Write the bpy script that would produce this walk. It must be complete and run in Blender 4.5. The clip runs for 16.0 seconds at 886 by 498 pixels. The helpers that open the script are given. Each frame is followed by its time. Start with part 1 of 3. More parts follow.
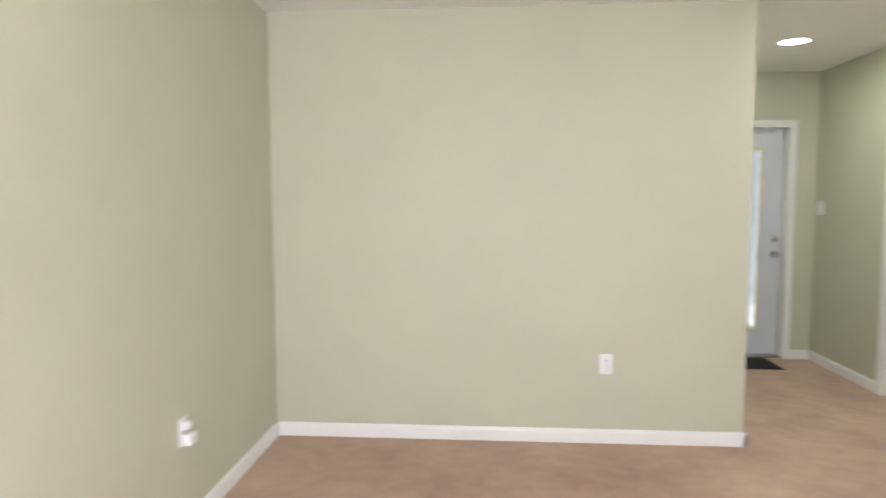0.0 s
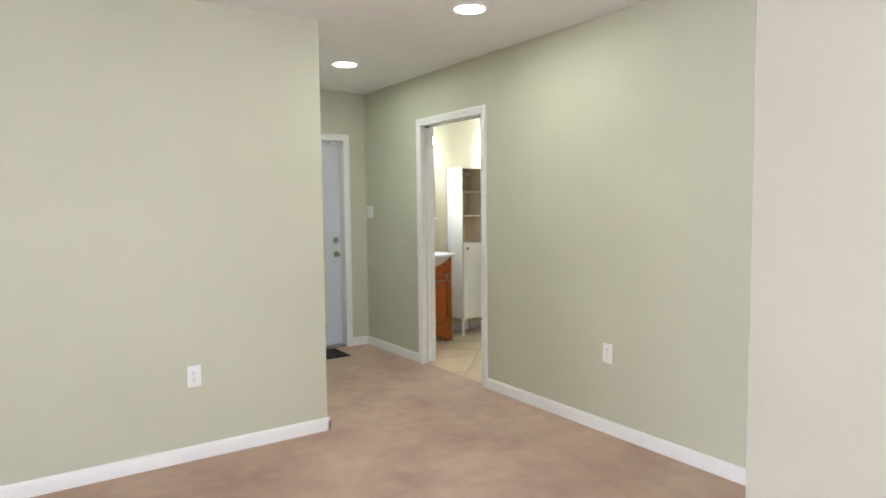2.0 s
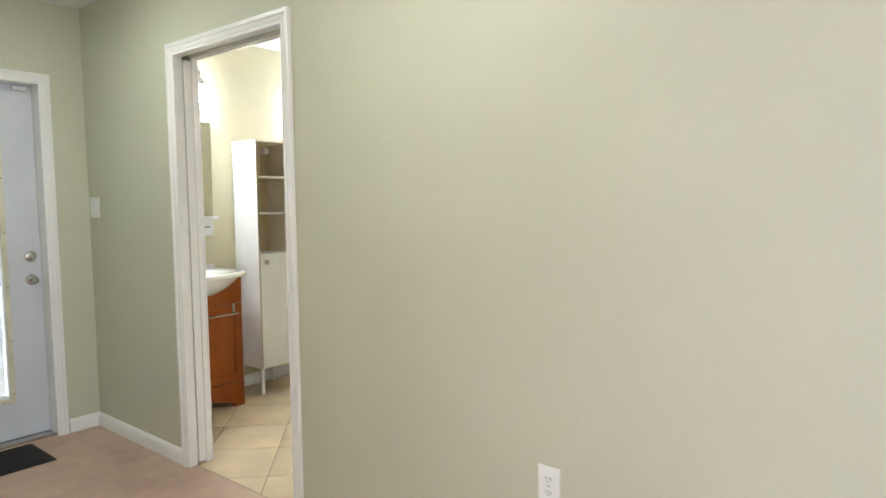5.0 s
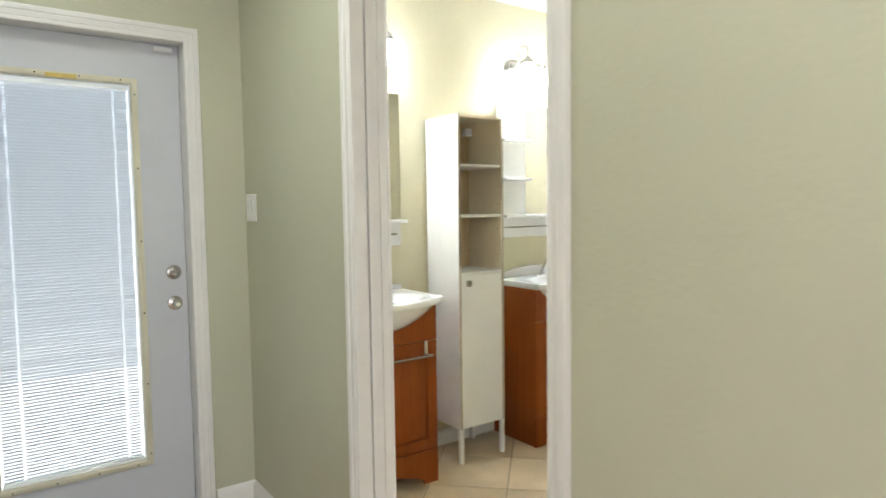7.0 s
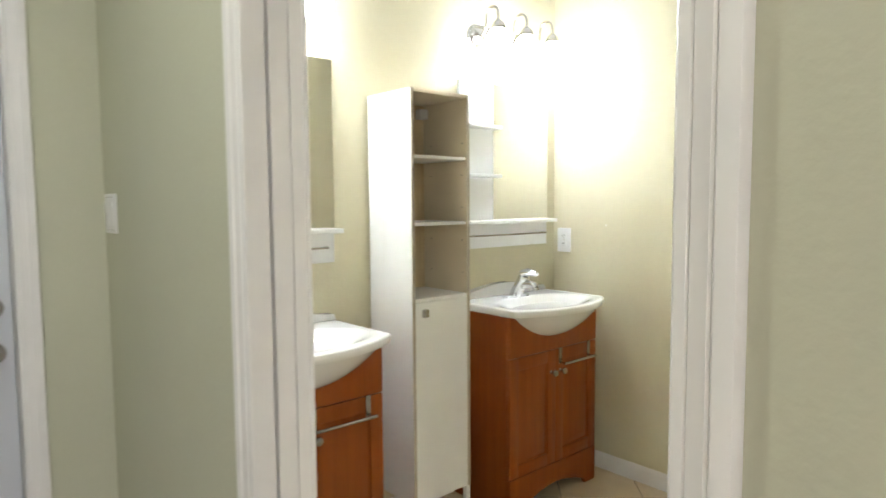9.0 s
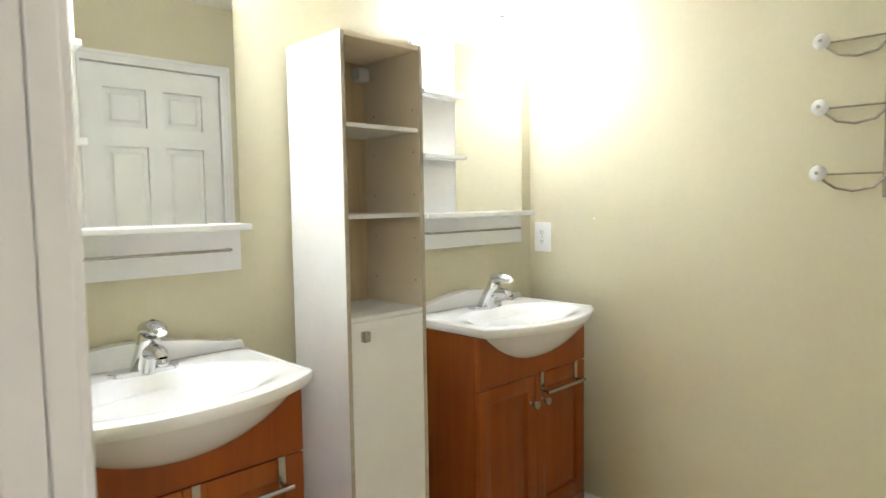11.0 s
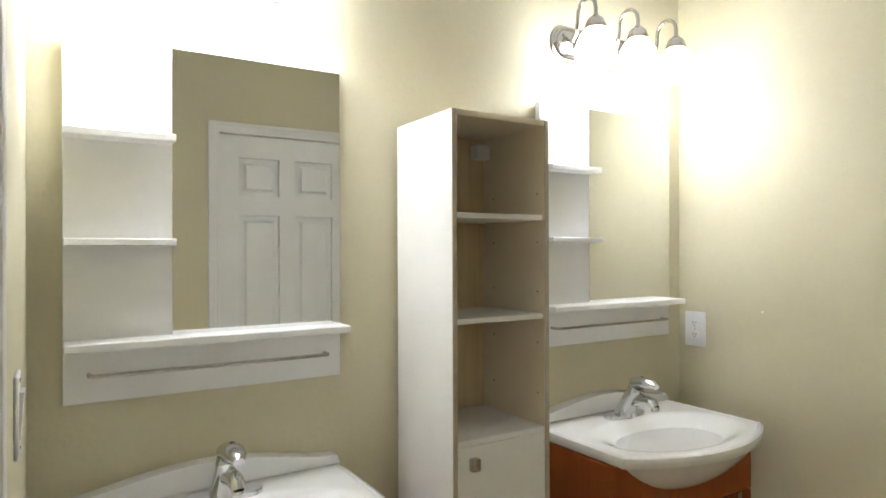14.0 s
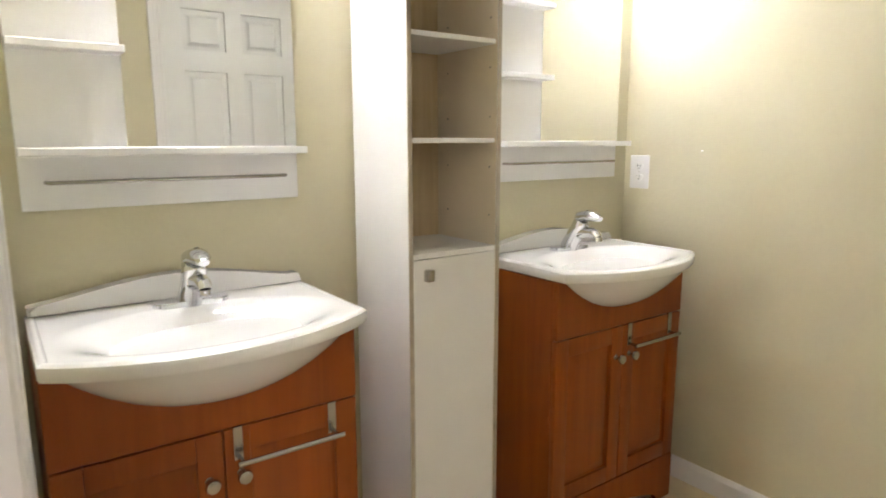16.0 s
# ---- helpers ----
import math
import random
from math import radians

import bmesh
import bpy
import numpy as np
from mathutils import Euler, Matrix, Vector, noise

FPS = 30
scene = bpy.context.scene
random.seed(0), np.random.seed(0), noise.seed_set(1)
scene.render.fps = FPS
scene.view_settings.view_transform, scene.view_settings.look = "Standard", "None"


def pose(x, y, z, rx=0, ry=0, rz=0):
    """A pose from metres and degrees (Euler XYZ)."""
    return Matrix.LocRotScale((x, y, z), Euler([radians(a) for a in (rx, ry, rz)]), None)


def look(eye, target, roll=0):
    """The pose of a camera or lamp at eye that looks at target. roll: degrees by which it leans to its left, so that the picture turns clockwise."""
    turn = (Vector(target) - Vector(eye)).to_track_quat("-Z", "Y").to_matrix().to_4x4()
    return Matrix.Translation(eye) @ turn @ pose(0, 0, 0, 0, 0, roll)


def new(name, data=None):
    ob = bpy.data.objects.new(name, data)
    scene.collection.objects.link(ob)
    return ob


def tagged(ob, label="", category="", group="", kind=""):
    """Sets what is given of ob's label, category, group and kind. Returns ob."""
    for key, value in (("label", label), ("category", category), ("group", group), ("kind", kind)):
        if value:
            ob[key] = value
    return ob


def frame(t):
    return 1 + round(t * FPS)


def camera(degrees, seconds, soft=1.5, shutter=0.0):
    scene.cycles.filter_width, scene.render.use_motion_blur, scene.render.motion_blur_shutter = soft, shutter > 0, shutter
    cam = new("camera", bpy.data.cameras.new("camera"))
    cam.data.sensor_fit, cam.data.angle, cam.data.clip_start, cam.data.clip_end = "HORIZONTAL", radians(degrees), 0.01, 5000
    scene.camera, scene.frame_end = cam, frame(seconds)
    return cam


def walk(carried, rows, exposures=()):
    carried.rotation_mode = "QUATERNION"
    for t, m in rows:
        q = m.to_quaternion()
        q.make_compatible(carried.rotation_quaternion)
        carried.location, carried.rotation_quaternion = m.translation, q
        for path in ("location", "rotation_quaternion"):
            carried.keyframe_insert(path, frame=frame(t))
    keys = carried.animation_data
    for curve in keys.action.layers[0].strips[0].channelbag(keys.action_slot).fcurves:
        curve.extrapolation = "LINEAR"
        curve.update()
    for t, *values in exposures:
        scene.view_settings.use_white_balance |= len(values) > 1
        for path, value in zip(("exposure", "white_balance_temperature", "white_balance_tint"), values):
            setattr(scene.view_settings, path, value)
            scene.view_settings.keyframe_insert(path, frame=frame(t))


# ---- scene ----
cam = camera(70.3, 16.0, 1.5, 0.5)
PATH = [
    (0, (-2.751, -5.582, 1.396), (-2.903, -3.594, 1.236), -0.2),
    (0.5, (-2.793, -5.539, 1.371), (-2.508, -3.564, 1.224), -0.1),
    (1, (-2.838, -5.562, 1.369), (-2.148, -3.69, 1.231), -0.3),
    (1.5, (-2.859, -5.57, 1.37), (-1.9, -3.821, 1.233), -0.5),
    (2, (-2.86, -5.537, 1.361), (-1.738, -3.887, 1.223), -0.6),
    (2.5, (-2.785, -5.352, 1.36), (-1.575, -3.767, 1.213), -0.7),
    (3, (-2.621, -5.099, 1.373), (-1.342, -3.569, 1.216), -0.7),
    (3.5, (-2.442, -4.818, 1.329), (-1.044, -3.396, 1.179), -0.4),
    (4, (-2.185, -4.563, 1.334), (-0.646, -3.296, 1.179), -0.3),
    (4.2, (-2.043, -4.452, 1.341), (-0.474, -3.221, 1.186), -0.5),
    (6.3, (-1.133, -3.117, 1.286), (0.251, -1.679, 1.158), -1.3),
    (6.5, (-1.057, -3.017, 1.294), (0.245, -1.504, 1.167), -1.1),
    (7, (-0.921, -2.756, 1.298), (0.246, -1.138, 1.164), -0.8),
    (7.5, (-0.775, -2.54, 1.295), (0.314, -0.868, 1.16), -0.7),
    (8, (-0.663, -2.351, 1.305), (0.408, -0.669, 1.162), -0.7),
    (8.5, (-0.594, -2.211, 1.332), (0.578, -0.597, 1.179), -0.5),
    (9, (-0.487, -2.112, 1.332), (0.826, -0.61, 1.183), -0.4),
    (9.5, (-0.386, -2.043, 1.325), (0.997, -0.607, 1.174), -0.7),
    (9.7, (-0.354, -2.017, 1.322), (1.041, -0.592, 1.171), -0.9),
    (11.8, (0.107, -1.55, 1.272), (1.478, -0.101, 1.137), -0.8),
    (12, (0.127, -1.533, 1.297), (1.447, -0.038, 1.154), -0.6),
    (12.5, (0.153, -1.494, 1.429), (1.363, 0.094, 1.303), -0.6),
    (13, (0.173, -1.513, 1.505), (1.286, 0.149, 1.46), -0.4),
    (13.2, (0.177, -1.511, 1.496), (1.271, 0.163, 1.489), -0.4),
    (13.5, (0.18, -1.517, 1.478), (1.248, 0.173, 1.481), -0.2),
    (14, (0.162, -1.525, 1.419), (1.215, 0.176, 1.422), -0.2),
    (14.5, (0.142, -1.553, 1.319), (1.191, 0.149, 1.312), -0.2),
    (15, (0.114, -1.579, 1.219), (1.176, 0.111, 1.09), -0.1),
    (15.5, (0.107, -1.582, 1.2), (1.184, 0.075, 0.893), -0.1),
    (16, (0.125, -1.581, 1.248), (1.278, 0.017, 0.91), -0.1),
]
# seconds, stops, kelvin, tint: the clip's camera brightens and darkens on the way
EXPOSURE = [(0, 1.24, 6300, 11), (0.5, 1.36, 6300, 11), (1, 1.17, 6300, 11), (1.5, 1.15, 6200, 11), (2, 1.2, 6050, 11), (2.5, 1.4, 5950, 11), (3, 1.45, 5900, 11),
            (3.5, 1.5, 5850, 11), (4, 1.35, 5950, 11), (6.5, 1.36, 6200, 10), (7.5, 1.32, 6250, 10), (8.5, 1.21, 6250, 11), (9.5, 1.28, 6250, 12), (12, 1.07, 6400, 13),
            (13, 0.55, 6400, 13), (13.5, 0.47, 6400, 14), (14, 0.54, 6450, 15), (14.5, 0.56, 6550, 16), (15, 0.54, 6600, 18), (15.5, 0.72, 6650, 20), (16, 1.14, 6600, 19)]
walk(cam, [(t, look(eye, target, roll)) for t, eye, target, roll in PATH], EXPOSURE)
WEST_W, SOUTH_W, EAST_FILL_W, SHADE_E, BULB_E, LENS_E = 102.0, 43.0, 40.0, 14.0, 44.0, 60.0
DAY = (0.92, 0.93, 1.02)

# ---- light ----
world = bpy.data.worlds.new("sky")
scene.world = world
world.use_nodes = True
wn = world.node_tree
sky = wn.nodes.new("ShaderNodeTexSky")
sky.sky_type, sky.sun_disc = "NISHITA", False
sky.sun_elevation, sky.sun_rotation = radians(50), radians(-110)
wn.links.new(sky.outputs["Color"], wn.nodes["Background"].inputs["Color"])
wn.nodes["Background"].inputs["Strength"].default_value = 0.15

sun = new("sun", bpy.data.lights.new("sun", "SUN"))
sun.data.energy, sun.data.angle, sun.data.color = 5.0, radians(0.5), (1, 0.95, 0.88)
sun.matrix_world = look((-6, -2, 8), (0, 0, 0))

# sky light in windows behind the walker; the east one is added as fill
XW, YR, XK = -7.4, -9.0, -1.032           # west and south walls, wall beside the walker
for eye, target, size, power in (((XW + 0.02, -5.1, 1.15), (0, -4.6, 1.9), (1.7, 1.9), WEST_W), ((-2.5, YR + 0.02, 1.4), (-2.5, -4.6, 1.8), (1.9, 1.5), SOUTH_W),
                                ((XK - 0.02, -7.8, 1.4), (-4.0, -6.0, 1.6), (1.5, 1.5), EAST_FILL_W)):
    win = new("window_daylight", bpy.data.lights.new("window_daylight", "AREA"))
    win.data.shape, win.data.size, win.data.size_y = "RECTANGLE", *size
    win.data.energy, win.data.color = power, DAY
    win.matrix_world = look(eye, target)


# ---- materials ----
def material(name, base, rough=0.5, metal=0.0, var=0.06, scale=6.0, fine=0.0, fine_scale=300.0, bump=0.0, bump_scale=200.0,
             tint=None, coat=0.0, bump_dist=0.002):
    m = bpy.data.materials.new(name)
    m.use_nodes = True
    nt = m.node_tree
    b = nt.nodes["Principled BSDF"]
    b.inputs["Roughness"].default_value, b.inputs["Metallic"].default_value = rough, metal
    b.inputs["Coat Weight"].default_value = coat
    co = nt.nodes.new("ShaderNodeTexCoord")
    n1 = nt.nodes.new("ShaderNodeTexNoise")
    n1.inputs["Scale"].default_value, n1.inputs["Detail"].default_value = scale, 5
    nt.links.new(co.outputs["Object"], n1.inputs["Vector"])
    mix = nt.nodes.new("ShaderNodeMix")
    mix.data_type = "RGBA"
    low = [max(0, c * (1 - var)) for c in base]
    high = [min(1, c * (1 + var)) for c in (tint or base)]
    mix.inputs[6].default_value, mix.inputs[7].default_value = (*low, 1), (*high, 1)
    ramp = nt.nodes.new("ShaderNodeMapRange")
    ramp.inputs["From Min"].default_value, ramp.inputs["From Max"].default_value = 0.3, 0.7
    nt.links.new(n1.outputs["Fac"], ramp.inputs["Value"])
    nt.links.new(ramp.outputs["Result"], mix.inputs["Factor"])
    colour = mix.outputs[2]
    if fine:
        n2 = nt.nodes.new("ShaderNodeTexNoise")
        n2.inputs["Scale"].default_value, n2.inputs["Detail"].default_value = fine_scale, 3
        nt.links.new(co.outputs["Object"], n2.inputs["Vector"])
        r2 = nt.nodes.new("ShaderNodeMapRange")
        r2.inputs["From Min"].default_value, r2.inputs["From Max"].default_value = 0.25, 0.75
        r2.inputs["To Min"].default_value, r2.inputs["To Max"].default_value = 1 - fine, 1 + fine
        nt.links.new(n2.outputs["Fac"], r2.inputs["Value"])
        mul = nt.nodes.new("ShaderNodeMix")
        mul.data_type, mul.blend_type = "RGBA", "MULTIPLY"
        mul.inputs["Factor"].default_value = 1
        nt.links.new(colour, mul.inputs[6])
        nt.links.new(r2.outputs["Result"], mul.inputs[7])
        colour = mul.outputs[2]
    nt.links.new(colour, b.inputs["Base Color"])
    if bump:
        n3 = nt.nodes.new("ShaderNodeTexNoise")
        n3.inputs["Scale"].default_value, n3.inputs["Detail"].default_value = bump_scale, 4
        nt.links.new(co.outputs["Object"], n3.inputs["Vector"])
        bp = nt.nodes.new("ShaderNodeBump")
        bp.inputs["Strength"].default_value, bp.inputs["Distance"].default_value = bump, bump_dist
        nt.links.new(n3.outputs["Fac"], bp.inputs["Height"])
        nt.links.new(bp.outputs["Normal"], b.inputs["Normal"])
    return m


def wood_material(name, dark, light, rough=0.42, scale=(26, 26, 1.6), coat=0.1):
    m = bpy.data.materials.new(name)
    m.use_nodes = True
    nt = m.node_tree
    b = nt.nodes["Principled BSDF"]
    b.inputs["Roughness"].default_value, b.inputs["Coat Weight"].default_value = rough, coat
    b.inputs["Coat Roughness"].default_value = 0.25
    b.inputs["Specular IOR Level"].default_value = 0.3
    co = nt.nodes.new("ShaderNodeTexCoord")
    mp = nt.nodes.new("ShaderNodeMapping")
    mp.inputs["Scale"].default_value = scale
    nt.links.new(co.outputs["Object"], mp.inputs["Vector"])
    n1 = nt.nodes.new("ShaderNodeTexNoise")
    n1.inputs["Scale"].default_value, n1.inputs["Detail"].default_value, n1.inputs["Distortion"].default_value = 1.0, 6, 0.6
    nt.links.new(mp.outputs["Vector"], n1.inputs["Vector"])
    n2 = nt.nodes.new("ShaderNodeTexNoise")
    n2.inputs["Scale"].default_value = 5
    nt.links.new(co.outputs["Object"], n2.inputs["Vector"])
    add = nt.nodes.new("ShaderNodeMath")
    add.operation = "MULTIPLY_ADD"
    nt.links.new(n2.outputs["Fac"], add.inputs[0])
    add.inputs[1].default_value = 0.5
    nt.links.new(n1.outputs["Fac"], add.inputs[2])
    r = nt.nodes.new("ShaderNodeValToRGB")
    r.color_ramp.elements[0].position, r.color_ramp.elements[1].position = 0.55, 0.95
    r.color_ramp.elements[0].color, r.color_ramp.elements[1].color = (*dark, 1), (*light, 1)
    nt.links.new(add.outputs["Value"], r.inputs["Fac"])
    nt.links.new(r.outputs["Color"], b.inputs["Base Color"])
    bp = nt.nodes.new("ShaderNodeBump")
    bp.inputs["Strength"].default_value, bp.inputs["Distance"].default_value = 0.12, 0.001
    nt.links.new(n1.outputs["Fac"], bp.inputs["Height"])
    nt.links.new(bp.outputs["Normal"], b.inputs["Normal"])
    return m


def glow_material(name, colour, strength):
    m = bpy.data.materials.new(name)
    m.use_nodes = True
    b = m.node_tree.nodes["Principled BSDF"]
    b.inputs["Base Color"].default_value = (0.9, 0.9, 0.88, 1)
    b.inputs["Emission Color"].default_value = (*colour, 1)
    b.inputs["Emission Strength"].default_value = strength
    return m


PAINT = material("sage_wall_paint", (0.545, 0.548, 0.426), 0.55, var=0.025, scale=2.2, bump=0.26, bump_scale=75, bump_dist=0.003, fine=0.012, fine_scale=60)
OLIVE = material("olive_bathroom_paint", (0.632, 0.584, 0.408), 0.6, var=0.025, scale=2.2, bump=0.26, bump_scale=75, bump_dist=0.003, fine=0.012, fine_scale=60)
# pale wall paint darkened in its colour to offset too much window light
DIMMED_CREAM = material("cream_wall_paint_darkened", (0.37, 0.36, 0.30), 0.62, var=0.025, scale=2.2, bump=0.26, bump_scale=75, bump_dist=0.003, fine=0.012, fine_scale=60)
CEIL = material("ceiling_paint", (0.87, 0.87, 0.86), 0.8, var=0.02, scale=3, bump=0.2, bump_scale=160)
TRIM = material("white_trim_paint", (0.82, 0.81, 0.80), 0.32, var=0.025, scale=9, bump=0.05, bump_scale=60)
CARPET = material("beige_carpet", (0.50, 0.342, 0.272), 0.95, var=0.07, scale=2.2, fine=0.08, fine_scale=11, bump=0.7, bump_scale=330,
                  tint=(0.585, 0.435, 0.33), bump_dist=0.006)
TILE = material("cream_floor_tile", (0.64, 0.51, 0.335), 0.28, var=0.10, scale=5, fine=0.03, fine_scale=60, bump=0.06, bump_scale=25)
GROUT = material("tan_grout", (0.30, 0.23, 0.16), 0.9, var=0.15, scale=20, bump=0.3, bump_scale=250)
DOORPAINT = material("door_paint", (0.60, 0.62, 0.665), 0.4, var=0.03, scale=5, bump=0.04, bump_scale=120)
DOORWHITE = material("white_door_paint", (0.80, 0.80, 0.78), 0.38, var=0.02, scale=6, bump=0.04, bump_scale=80)
LITE = material("yellowed_plastic_frame", (0.66, 0.63, 0.50), 0.45, var=0.08, scale=9)
SLAT = material("white_blind_slat", (0.84, 0.85, 0.86), 0.45, var=0.02)
CORD = material("white_blind_cord", (0.86, 0.86, 0.84), 0.7, var=0.03)
for thin, share in ((SLAT, 0.75), (CORD, 0.5)):
    nt = thin.node_tree
    mixer, through_light = nt.nodes.new("ShaderNodeMixShader"), nt.nodes.new("ShaderNodeBsdfTranslucent")
    through_light.inputs["Color"].default_value = (0.95, 0.96, 0.97, 1)
    mixer.inputs[0].default_value = share
    nt.links.new(nt.nodes["Principled BSDF"].outputs[0], mixer.inputs[1])
    nt.links.new(through_light.outputs[0], mixer.inputs[2])
    nt.links.new(mixer.outputs[0], nt.nodes["Material Output"].inputs["Surface"])
CHROME = material("polished_chrome", (0.70, 0.71, 0.72), 0.08, 1.0, var=0.02, bump=0.02, bump_scale=40)
NICKEL = material("brushed_nickel", (0.46, 0.44, 0.41), 0.24, 1.0, var=0.06, scale=30, bump=0.05, bump_scale=400)
WHITEPL = material("white_plastic", (0.84, 0.84, 0.83), 0.35, var=0.02)
DARK = material("dark_slot", (0.03, 0.03, 0.03), 0.8, var=0.2)
LAMINATE = material("white_laminate", (0.84, 0.84, 0.83), 0.3, var=0.02, scale=7, bump=0.03, bump_scale=90)
PLY = wood_material("pale_wood_backing", (0.64, 0.49, 0.28), (0.74, 0.60, 0.38), 0.55, (40, 40, 3), 0.0)
# inside of the white laminate, warm bounced light put into the colour
INNER = material("laminate_bounce_tint", (0.82, 0.73, 0.575), 0.45, var=0.02, scale=7, bump=0.03, bump_scale=90)
EDGE = material("raw_board_edge", (0.46, 0.40, 0.31), 0.6, var=0.1, scale=40)
PORCELAIN = material("glazed_porcelain", (0.85, 0.85, 0.84), 0.05, var=0.015, scale=4, coat=0.5)
OAK = wood_material("honey_stained_wood", (0.24, 0.050, 0.002), (0.325, 0.076, 0.004))
MAT = material("black_doormat", (0.022, 0.02, 0.02), 0.95, var=0.3, scale=60, fine=0.3, fine_scale=300, bump=0.9, bump_scale=260, bump_dist=0.006)
MIRROR = material("mirror_silver", (0.86, 0.87, 0.86), 0.015, 1.0, var=0.0)
YELLOW = material("yellow_sticker", (0.70, 0.55, 0.16), 0.6, var=0.1, scale=40)
SIDING = material("grey_blue_siding", (0.56, 0.58, 0.61), 0.8, var=0.08, scale=3)
CONCRETE = material("pale_concrete", (0.70, 0.68, 0.63), 0.9, var=0.12, scale=2.5, fine=0.06, fine_scale=60, bump=0.3, bump_scale=90)
SHADE = glow_material("lit_frosted_glass", (0.89, 0.945, 1.0), SHADE_E)
BULB = glow_material("lit_bulb", (0.89, 0.945, 1.0), BULB_E)
LENS = glow_material("lit_lens", (0.98, 1.0, 0.89), LENS_E)
GLASS = bpy.data.materials.new("window_glass")
GLASS.use_nodes = True
gb = GLASS.node_tree.nodes["Principled BSDF"]
gb.inputs["Transmission Weight"].default_value, gb.inputs["Roughness"].default_value, gb.inputs["IOR"].default_value = 1.0, 0.0, 1.45
gb.inputs["Base Color"].default_value = (0.97, 0.99, 0.98, 1)


# ---- mesh helpers ----
def add_box(bm, x0, x1, y0, y1, z0, z1, bevel=0.0, seg=1):
    vs = [bm.verts.new((x, y, z)) for x in (x0, x1) for y in (y0, y1) for z in (z0, z1)]
    fs = [bm.faces.new([vs[i] for i in q]) for q in ((0, 1, 3, 2), (4, 6, 7, 5), (0, 4, 5, 1), (2, 3, 7, 6), (0, 2, 6, 4), (1, 5, 7, 3))]
    if bevel:
        edges = {e for f in fs for e in f.edges}
        bmesh.ops.bevel(bm, geom=list(edges), offset=bevel, segments=seg, affect="EDGES", profile=0.5)
    return bm


def box(x0, x1, y0, y1, z0, z1, bevel=0.0, seg=1):
    return add_box(bmesh.new(), x0, x1, y0, y1, z0, z1, bevel, seg)


def add_prism(bm, pts, axis, a, b):
    """A polygon of 2D points pushed along axis from a to b."""
    put = {"x": lambda p, h: (h, p[0], p[1]), "y": lambda p, h: (p[0], h, p[1]), "z": lambda p, h: (p[0], p[1], h)}[axis]
    lo, hi = [bm.verts.new(put(p, a)) for p in pts], [bm.verts.new(put(p, b)) for p in pts]
    bm.faces.new(lo)
    bm.faces.new(hi[::-1])
    for i in range(len(pts)):
        j = (i + 1) % len(pts)
        bm.faces.new((lo[i], hi[i], hi[j], lo[j]))
    return bm


def add_tube(bm, pts, r, n=12):
    """A round bar along points; r is one radius or one for each point."""
    pts = [Vector(p) for p in pts]
    rs = r if isinstance(r, (list, tuple)) else [r] * len(pts)
    rings, side = [], None
    for i, p in enumerate(pts):
        d = (pts[min(i + 1, len(pts) - 1)] - pts[max(i - 1, 0)]).normalized()
        if side is None:
            side = d.orthogonal().normalized()
        side = (side - d * side.dot(d)).normalized()
        up = d.cross(side)
        rings.append([bm.verts.new(p + rs[i] * (math.cos(a) * side + math.sin(a) * up)) for a in [2 * math.pi * k / n for k in range(n)]])
    for a, b in zip(rings, rings[1:]):
        for k in range(n):
            bm.faces.new((a[k], a[(k + 1) % n], b[(k + 1) % n], b[k]))
    bm.faces.new(rings[0][::-1])
    bm.faces.new(rings[-1])
    return bm


def add_lathe(bm, prof, n=24, m=Matrix(), close=False):
    """Turns (radius, height) pairs about z, then places it by m."""
    rings = []
    for r, z in prof:
        if r < 1e-6:
            rings.append([bm.verts.new(m @ Vector((0, 0, z)))] * n)
        else:
            rings.append([bm.verts.new(m @ Vector((r * math.cos(2 * math.pi * k / n), r * math.sin(2 * math.pi * k / n), z))) for k in range(n)])
    for a, b in zip(rings, rings[1:]):
        for k in range(n):
            q = []
            for v in (a[k], a[(k + 1) % n], b[(k + 1) % n], b[k]):
                if v not in q:
                    q.append(v)
            if len(q) > 2:
                bm.faces.new(q)
    if close:
        for r in (rings[0], rings[-1]):
            if r[0] is not r[1]:
                bm.faces.new(r)
    return bm


def mesh_of(name, bm, mat, smooth=True):
    bmesh.ops.recalc_face_normals(bm, faces=bm.faces)
    me = bpy.data.meshes.new(name)
    bm.to_mesh(me)
    bm.free()
    me.materials.append(mat)
    if smooth:
        for p in me.polygons:
            p.use_smooth = True
        me.set_sharp_from_angle(angle=radians(35))
    return me


def part(name, bm, mat, parent, label=""):
    ob = new(name, mesh_of(name, bm, mat))
    ob.parent = parent
    return tagged(ob, label)


def structure(name, bm, mat, label, category):
    return tagged(new(name, mesh_of(name, bm, mat)), label, category, kind="structure")


def thing(name, m, label, category, group=""):
    ob = new(name)
    ob.matrix_world = m
    return tagged(ob, label, category, group)


# ---- plan, in metres: wall with the bathroom doorway is x = 0, wall with the outer door is y = 0 ----
H = 2.445
XL, YA, XA = -4.015, -2.02, -1.335          # left wall, cross wall, its free end
YB0, YB1, ZB = -1.849, -1.025, 2.028       # bathroom doorway
TB = 0.115                                 # thickness of that wall
XE, YS = 2.125, -2.00                      # bathroom's far wall and its wall opposite the mirrors
YK = -4.498                                # corner of the wall beside the walker
YV = -0.010                                # face of the vanity wall
XD0, XD1, ZD = -1.150, -0.215, 2.010       # outer door opening
XC0, XC1 = 0.905, 1.645                    # panel door in the bathroom

